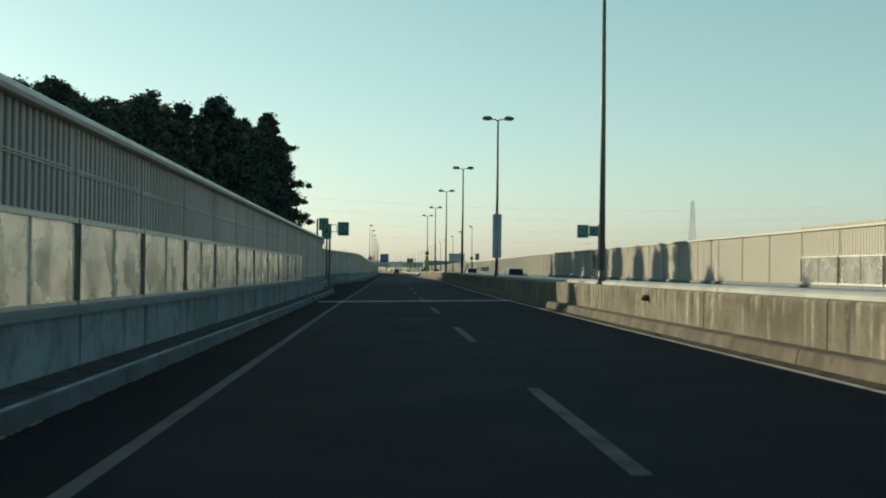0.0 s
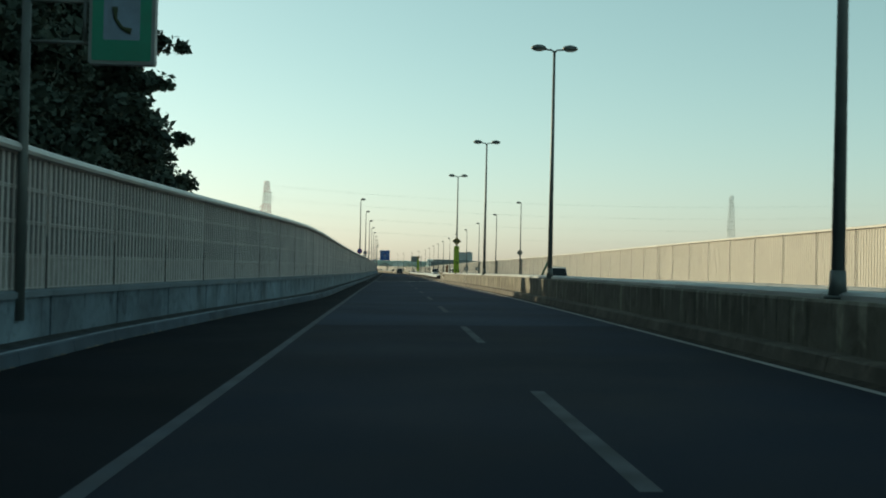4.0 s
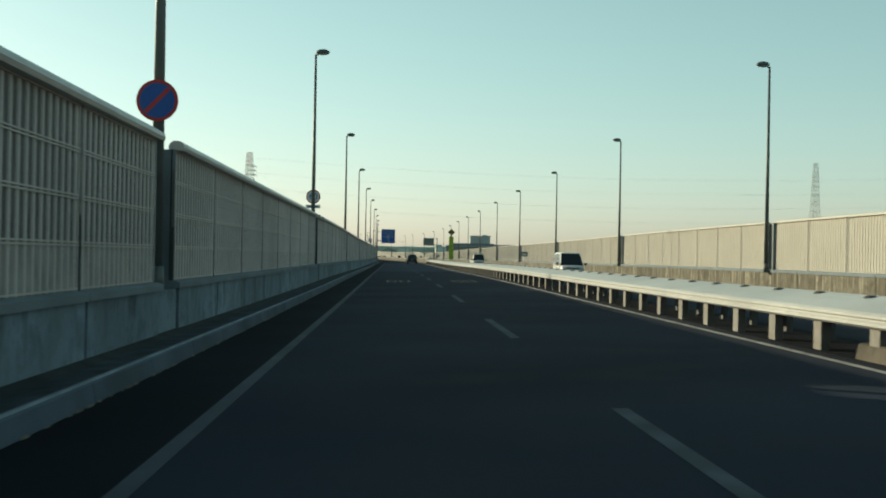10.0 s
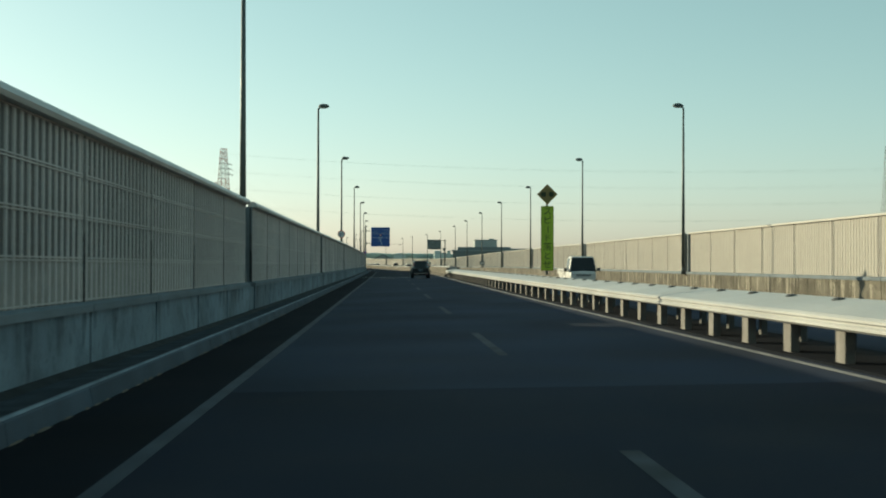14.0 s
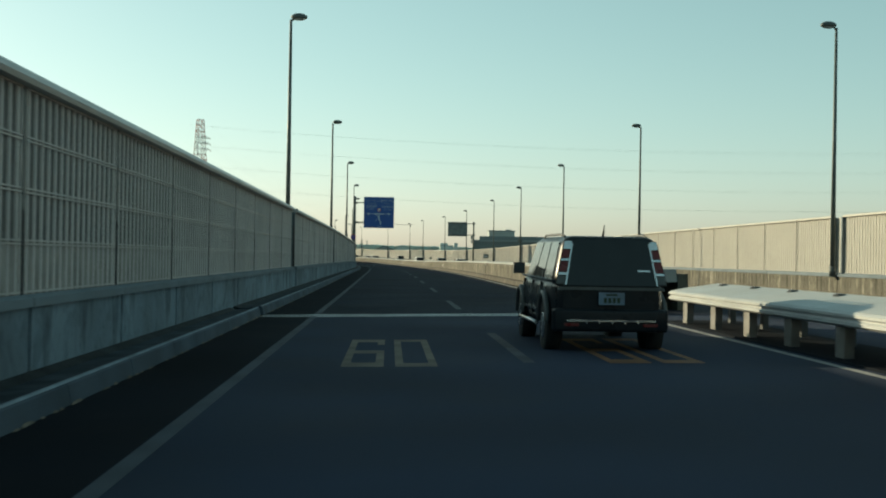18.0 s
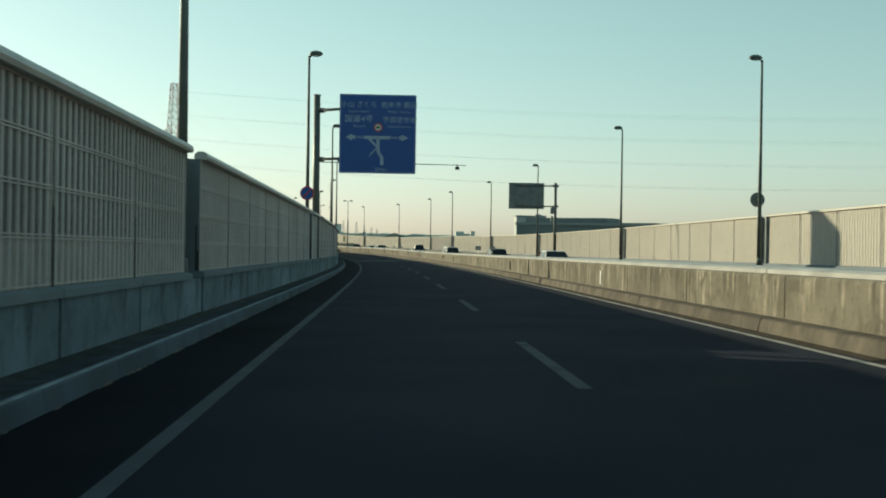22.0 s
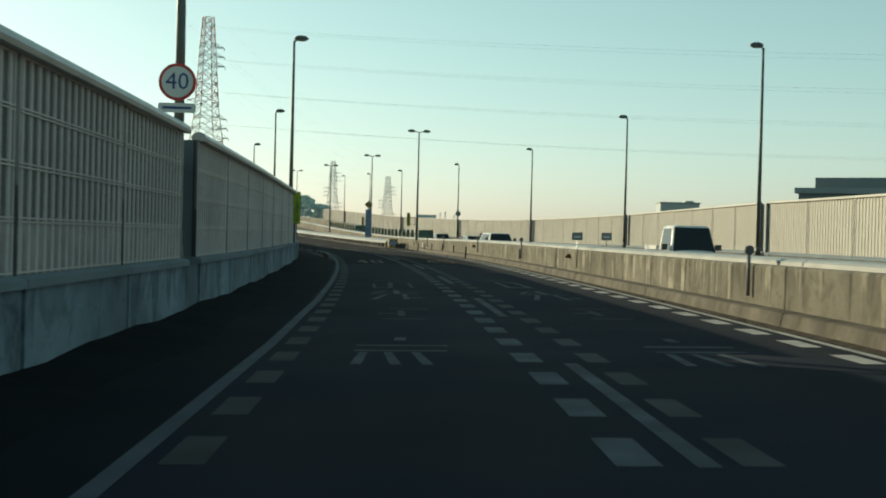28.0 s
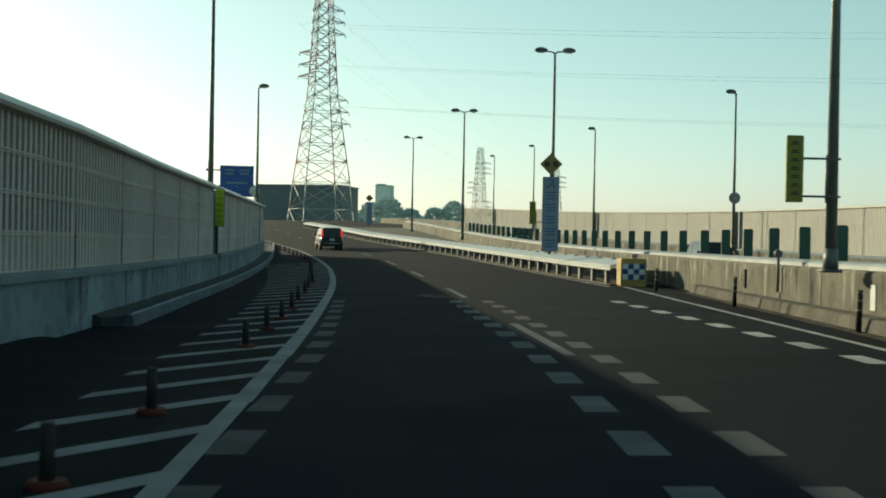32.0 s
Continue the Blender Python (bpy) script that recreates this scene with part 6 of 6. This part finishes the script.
def car(label, m, mat, long=4.2, wide=1.7, high=1.65, belt=0.98, floor=0.26, hood=0.9, rake_f=0.55, rake_r=0.18, deck=0.0, hood_z=0.92, lit=False, name="car", truck=False, own_tail=False):
    """Local y runs forwards from the rear bumper at y = 0."""
    t = thing(name, label, name if name != "car" else "car", m=m)
    w = wide / 2
    bm = bmesh.new()
    shell(bm, w, long, floor, belt, hood, hood_z if hood > 0.3 else belt, deck)
    part("body", bm, mat, t)
    y0, y1 = deck, long - hood
    if truck:
        y0 = long - 1.75
    c0, c1 = (w * 0.97, y0, y1, min(belt, hood_z) - 0.03), (w * 0.78, y0 + rake_r, y1 - rake_f, high)
    bm = bmesh.new()
    hull(bm, c0, c1, 0.15)
    cabin = part("cabin", bm, mat, t)

    def on(side, fy, fz):
        """A point on the cabin: side -1/1 the flanks; fy along, fz up."""
        lo = (c0[0], c0[1] + fy * (c0[2] - c0[1]), c0[3])
        hi = (c1[0], c1[1] + fy * (c1[2] - c1[1]), c1[3])
        return (side * (lo[0] + (hi[0] - lo[0]) * fz), lo[1] + (hi[1] - lo[1]) * fz, lo[2] + (hi[2] - lo[2]) * fz)

    def across(fy, fx, fz):
        x, y, z = on(1, fy, fz)
        return (x * fx, y, z)

    if not own_tail:
        pane_on(t, "rear_window", [across(0, -0.92, 0.10), across(0, 0.92, 0.10), across(0, 0.90, 0.92), across(0, -0.90, 0.92)], CARGLASS)
    pane_on(t, "windscreen", [across(1, 0.93, 0.06), across(1, -0.93, 0.06), across(1, -0.90, 0.92), across(1, 0.90, 0.92)], CARGLASS)
    cuts = ((0.08, 0.33), (0.36, 0.62), (0.65, 0.94)) if not truck else ((0.2, 0.9),)
    for side in (-1, 1):
        for a, c in cuts:
            q = [on(side, a, 0.12), on(side, c, 0.12), on(side, c, 0.88), on(side, a, 0.88)]
            pane_on(t, "side_window", q if side > 0 else q[::-1], CARGLASS)
        bm = bmesh.new()
        box(bm, side * (w + 0.02), side * (w + 0.2), y1 - 0.42, y1 - 0.3, belt + 0.02, belt + 0.2)
        part("mirror", bm, DARK, t)
        bm = bmesh.new()
        box(bm, side * w * 0.62 - 0.17, side * w * 0.62 + 0.17, long - 0.06, long - 0.005, hood_z - 0.27, hood_z - 0.1)
        part("headlight", bm, HEAD, t)
        bm = bmesh.new()
        if own_tail:
            box(bm, side * w * 0.66 - 0.1, side * w * 0.66 + 0.1, -0.045, 0.05, 0.36, 0.40)
        elif deck or truck:
            box(bm, side * w * 0.66 - 0.16, side * w * 0.66 + 0.16, -0.012, 0.05, 0.68, 0.84)
        else:
            hull(bm, (0.075, -0.005, 0.12, 0.0), (0.06, 0.07, 0.2, 0.52), 0.02)
            bmesh.ops.translate(bm, verts=bm.verts, vec=(side * w * 0.83, 0.0, belt - 0.02))
        part("tail_light", bm, GLOW if lit else TAIL, t)
        bm = bmesh.new()
        for z, h in ((belt - 0.02, 0.03), (0.5, 0.03)):
            box(bm, side * (w + 0.003), side * (w - 0.01), 0.5, long - 0.9, z, z + h)
        part("trim", bm, CHROME, t)
        for y in (0.75, long - 0.8):
            bm = bmesh.new()
            tube(bm, [(side * (w - 0.2), y, 0.32), (side * (w + 0.012), y, 0.32)], [0.32, 0.32], 20)
            wheel = part("wheel", bm, TYRE, t)
            bm = bmesh.new()
            tube(bm, [(side * (w + 0.01), y, 0.32), (side * (w + 0.022), y, 0.32)], [0.2, 0.18], 14)
            part("rim", bm, CHROME, wheel)
            bm = bmesh.new()
            tube(bm, [(side * (w - 0.22), y, 0.34), (side * (w + 0.006), y, 0.34)], [0.385, 0.385], 22)
            part("wheel_arch", bm, TYRE, t)
        for f in ((0.345, 0.635, 0.95) if not truck else (0.12,)):
            y = y0 + f * (y1 - y0)
            bm = bmesh.new()
            box(bm, side * (w - 0.03), side * (w + 0.001), y - 0.006, y + 0.006, floor + 0.12, belt - 0.06)
            part("door_seam", bm, TYRE, t)
            bm = bmesh.new()
            box(bm, side * (w - 0.02), side * (w + 0.02), y - 0.24, y - 0.08, belt - 0.2, belt - 0.165)
            part("door_handle", bm, DARK, t)
    for y, s in ((-0.03, 1), (long + 0.03, -1)):
        bm = bmesh.new()
        hull(bm, (w * 0.97, min(y, y + s * 0.25), max(y, y + s * 0.25), floor - 0.02), (w * 0.97, min(y, y + s * 0.25), max(y, y + s * 0.25), 0.6), 0.05)
        part("bumper", bm, DARK if truck or s < 0 and hood < 0.7 else mat, t)
    bm = bmesh.new()
    for k in range(3):
        box(bm, -w * 0.5, w * 0.5, long - 0.05, long - 0.002 + 0.004 * k, hood_z - 0.3 + 0.07 * k, hood_z - 0.25 + 0.07 * k)
    part("grille", bm, DARK, t)
    for x in (-0.35, 0.25):
        bm = bmesh.new()
        a, c = Vector(across(1, x, 0.05)) + Vector((0, 0.03, 0)), Vector(across(1, x + 0.45, 0.12)) + Vector((0, 0.03, 0.01))
        tube(bm, [a, c], [0.01, 0.008], 5)
        part("wiper", bm, TYRE, t)
    if not own_tail:
        bm = bmesh.new()
        box(bm, -0.17, 0.17, -0.05, -0.03, 0.66, 0.82)
        p = part("number_plate", bm, SIGN_WHITE, t)
        bm = bmesh.new()
        box(bm, -0.11, 0.11, -0.056, -0.051, 0.69, 0.74)
        box(bm, -0.07, 0.07, -0.056, -0.051, 0.77, 0.79)
        part("bar", bm, SIGN_EXIT, p)
        bm = bmesh.new()
        tube(bm, [(-w * 0.7, -0.05, 0.47), (w * 0.7, -0.05, 0.47)], [0.018, 0.018], 6)
        part("chrome_strip", bm, CHROME, t)
    if truck:
        bm = bmesh.new()
        for x0, x1, a, c in ((-w, w, 0.05, 0.09), (-w, -w + 0.05, 0.05, y0 - 0.1), (w - 0.05, w, 0.05, y0 - 0.1)):
            box(bm, x0, x1, a, c, 0.9, 1.22)
        part("drop_side", bm, mat, t)
    return t


def boxy_tail(t, w, cabin_low, cabin_high):
    """The rear of the boxy car: a full-width dark hatch glass between tall lamp pillars, plate, studded chrome strip."""
    (z0, y0, w0), (z1, y1, w1) = cabin_low, cabin_high

    def on_rear(x, z):
        f = (z - z0) / (z1 - z0)
        return (x * (w0 + (w1 - w0) * f) / w0, y0 + (y1 - y0) * f - 0.012, z)

    def quad(name, xa, xb, za, zb, mat, parent=t, out=0.012, label=""):
        o = pane_on(parent, name, [on_rear(xa, za), on_rear(xb, za), on_rear(xb, zb), on_rear(xa, zb)], mat, out)
        if label:
            o["label"] = label
        return o

    glass = quad("rear_window", -0.63, 0.63, 0.92, 1.56, CARGLASS)
    quad("badge", 0.40, 0.58, 1.115, 1.14, CHROME, glass, 0.018)
    for side in (-1, 1):
        a, c = (0.645, 0.79) if side > 0 else (-0.79, -0.645)
        pillar = quad("tail_light", a, c, 0.92, 1.54, RUBBER, t, 0.014)
        for za, zb, mat in ((0.94, 1.05, DARK), (1.06, 1.095, CHROME), (1.105, 1.245, TAIL), (1.255, 1.285, CHROME), (1.295, 1.41, TAIL), (1.42, 1.53, CHROME)):
            quad("lens", a + 0.012, c - 0.012, za, zb, mat, pillar, 0.026)
        x = a if side > 0 else c
        quad("chrome_edge", x - 0.012, x + 0.012, 0.92, 1.50, CHROME, pillar, 0.03)
    bm = bmesh.new()
    box(bm, -0.18, 0.18, -0.055, -0.03, 0.66, 0.83)
    plate_ = part("number_plate", bm, SIGN_PALE, t, "pale number plate")
    bm = bmesh.new()
    for k in range(4):
        box(bm, -0.11 + 0.062 * k, -0.07 + 0.062 * k, -0.059, -0.055, 0.685, 0.755)
    box(bm, -0.08, 0.08, -0.059, -0.055, 0.785, 0.808)
    part("bar", bm, SIGN_INK, plate_)
    bm = bmesh.new()
    prism(bm, [(-0.62, 0.425), (0.62, 0.425), (0.62, 0.45), (-0.62, 0.45)], -0.062, -0.03)
    strip = part("chrome_strip", bm, CHROME, t)
    for k in range(5):
        bm = bmesh.new()
        box(bm, -0.36 + 0.18 * k, -0.335 + 0.18 * k, -0.064, -0.05, 0.395, 0.425)
        part("stud", bm, CHROME, strip)
    bm = bmesh.new()
    prism(bm, [(-w * 0.9, 0.86), (w * 0.9, 0.86), (w * 0.88, 0.90), (-w * 0.88, 0.90)], -0.035, 0.02)
    part("tailgate_ledge", bm, DARK, t)
    for side in (-1, 1):
        bm = bmesh.new()
        tube(bm, [(side * w * 0.70, 0.45, 1.60), (side * w * 0.72, 0.8, 1.635), (side * w * 0.72, 2.3, 1.635), (side * w * 0.70, 2.6, 1.59)], [0.016, 0.018, 0.018, 0.014], 8)
        part("roof_rail", bm, DARK, t)
        bm = bmesh.new()
        tube(bm, [(side * (w + 0.05), 1.2, 0.33), (side * (w + 0.05), 3.1, 0.33)], [0.035, 0.035], 8)
        part("side_step", bm, CHROME, t)
        for y in (0.75, 3.5):
            bm = bmesh.new()
            arc = [(side * (w + 0.012), y + 0.43 * math.cos(k * math.pi / 12), 0.36 + 0.43 * math.sin(k * math.pi / 12)) for k in range(13)]
            tube(bm, arc, [0.03] + [0.045] * 11 + [0.03], 6)
            part("fender_flare", bm, DARK, t)
    bm = bmesh.new()
    tube(bm, [(-0.05, 0.45, 1.59), (-0.05, 0.36, 1.69), (-0.05, 0.33, 1.77)], [0.022, 0.012, 0.006], 6)
    part("aerial", bm, DARK, t)


suv = car("black boxy car with tall upright tail lamps", stand(413.3, 1.31, 0.0, 0.4), BLACK_PAINT, 4.3, 1.66, 1.61, 1.0, 0.3, 0.95, 0.5, 0.16, own_tail=True)
boxy_tail(suv, 0.83, (0.89, 0.0, 0.805), (1.61, 0.16, 0.647))
car("dark car with red brake lamps lit", stand(778.5, -6.25, 0.0, 7.0), BLACK_PAINT, 4.2, 1.7, 1.62, 0.98, 0.28, 0.95, 0.5, 0.16, lit=True)
van = car("small white flatbed truck with a green roll leaning over its cab", stand(170.7, 10.0, -0.22, 180), WHITE_PAINT, 3.4, 1.48, 1.84, 1.0, 0.3, 0.1, 0.45, 0.12, hood_z=0.98, name="truck", truck=True)
bm = bmesh.new()
tube(bm, [(1.02, 1.35, 1.0), (0.82, 1.45, 1.55), (0.50, 1.55, 2.3)], [0.085, 0.085, 0.085], 12)
part("roll", bm, PADDLE, van, "green roll leaning over the cab")
car("white delivery van on the other carriageway", stand(298.4, 10.0, -0.22, 180), WHITE_PAINT, 4.4, 1.7, 1.88, 1.02, 0.26, 0.55, 1.0, 0.08, hood_z=1.0)
car("small white flatbed truck on the other carriageway", stand(377.1, 9.5, -0.2, 180), WHITE_PAINT, 4.6, 1.69, 1.96, 1.1, 0.4, 0.12, 0.25, 0.06, hood_z=1.05, name="truck", truck=True)
car("white estate car on the other carriageway", stand(570.5, 9.9, -0.22, 180), WHITE_PAINT, 4.5, 1.78, 1.6, 1.0, 0.26, 1.1, 0.95, 0.8, 0.0, 1.04)
car("dark grey car on the other carriageway", stand(600.0, 9.6, -0.2, 180), TEAL_PAINT, 4.2, 1.7, 1.7, 0.98, 0.26, 0.95, 0.6, 0.2)
car("white high-roofed van on the other carriageway", stand(696.9, 8.0, -0.12, 180), WHITE_PAINT, 4.6, 1.7, 1.62, 1.1, 0.28, 0.35, 0.7, 0.06, hood_z=1.0)
car("small white truck on the other carriageway", stand(654.4, 7.6, -0.1, 180), WHITE_PAINT, 3.4, 1.48, 1.86, 1.08, 0.36, 0.1, 0.35, 0.05, hood_z=1.02, name="truck", truck=True)
car("silver car on the other carriageway", stand(720.1, 10.5, -0.2, 180), SILVER_PAINT, 4.3, 1.7, 1.55, 0.95, 0.24, 1.0, 0.7, 0.3)
car("dark green car on the other carriageway", stand(752.3, 13.2, -0.3, 180), TEAL_PAINT, 4.3, 1.7, 1.6, 0.95, 0.24, 1.0, 0.7, 0.3)
car("white small car with a roof bar, on the other carriageway", stand(103.2, 9.2, -0.16, 180), WHITE_PAINT, 3.4, 1.48, 1.62, 0.95, 0.24, 0.7, 0.6, 0.1)
car("dark teal car on the other carriageway", stand(792.3, 9.3, -0.1, 180), TEAL_PAINT, 4.3, 1.7, 1.6, 0.95, 0.24, 1.0, 0.7, 0.3)
car("white boxy van with side windows, on the other carriageway", stand(629.7, 8.5, -0.14, 180), WHITE_PAINT, 4.6, 1.69, 1.72, 0.98, 0.28, 0.3, 0.55, 0.06, hood_z=0.95)
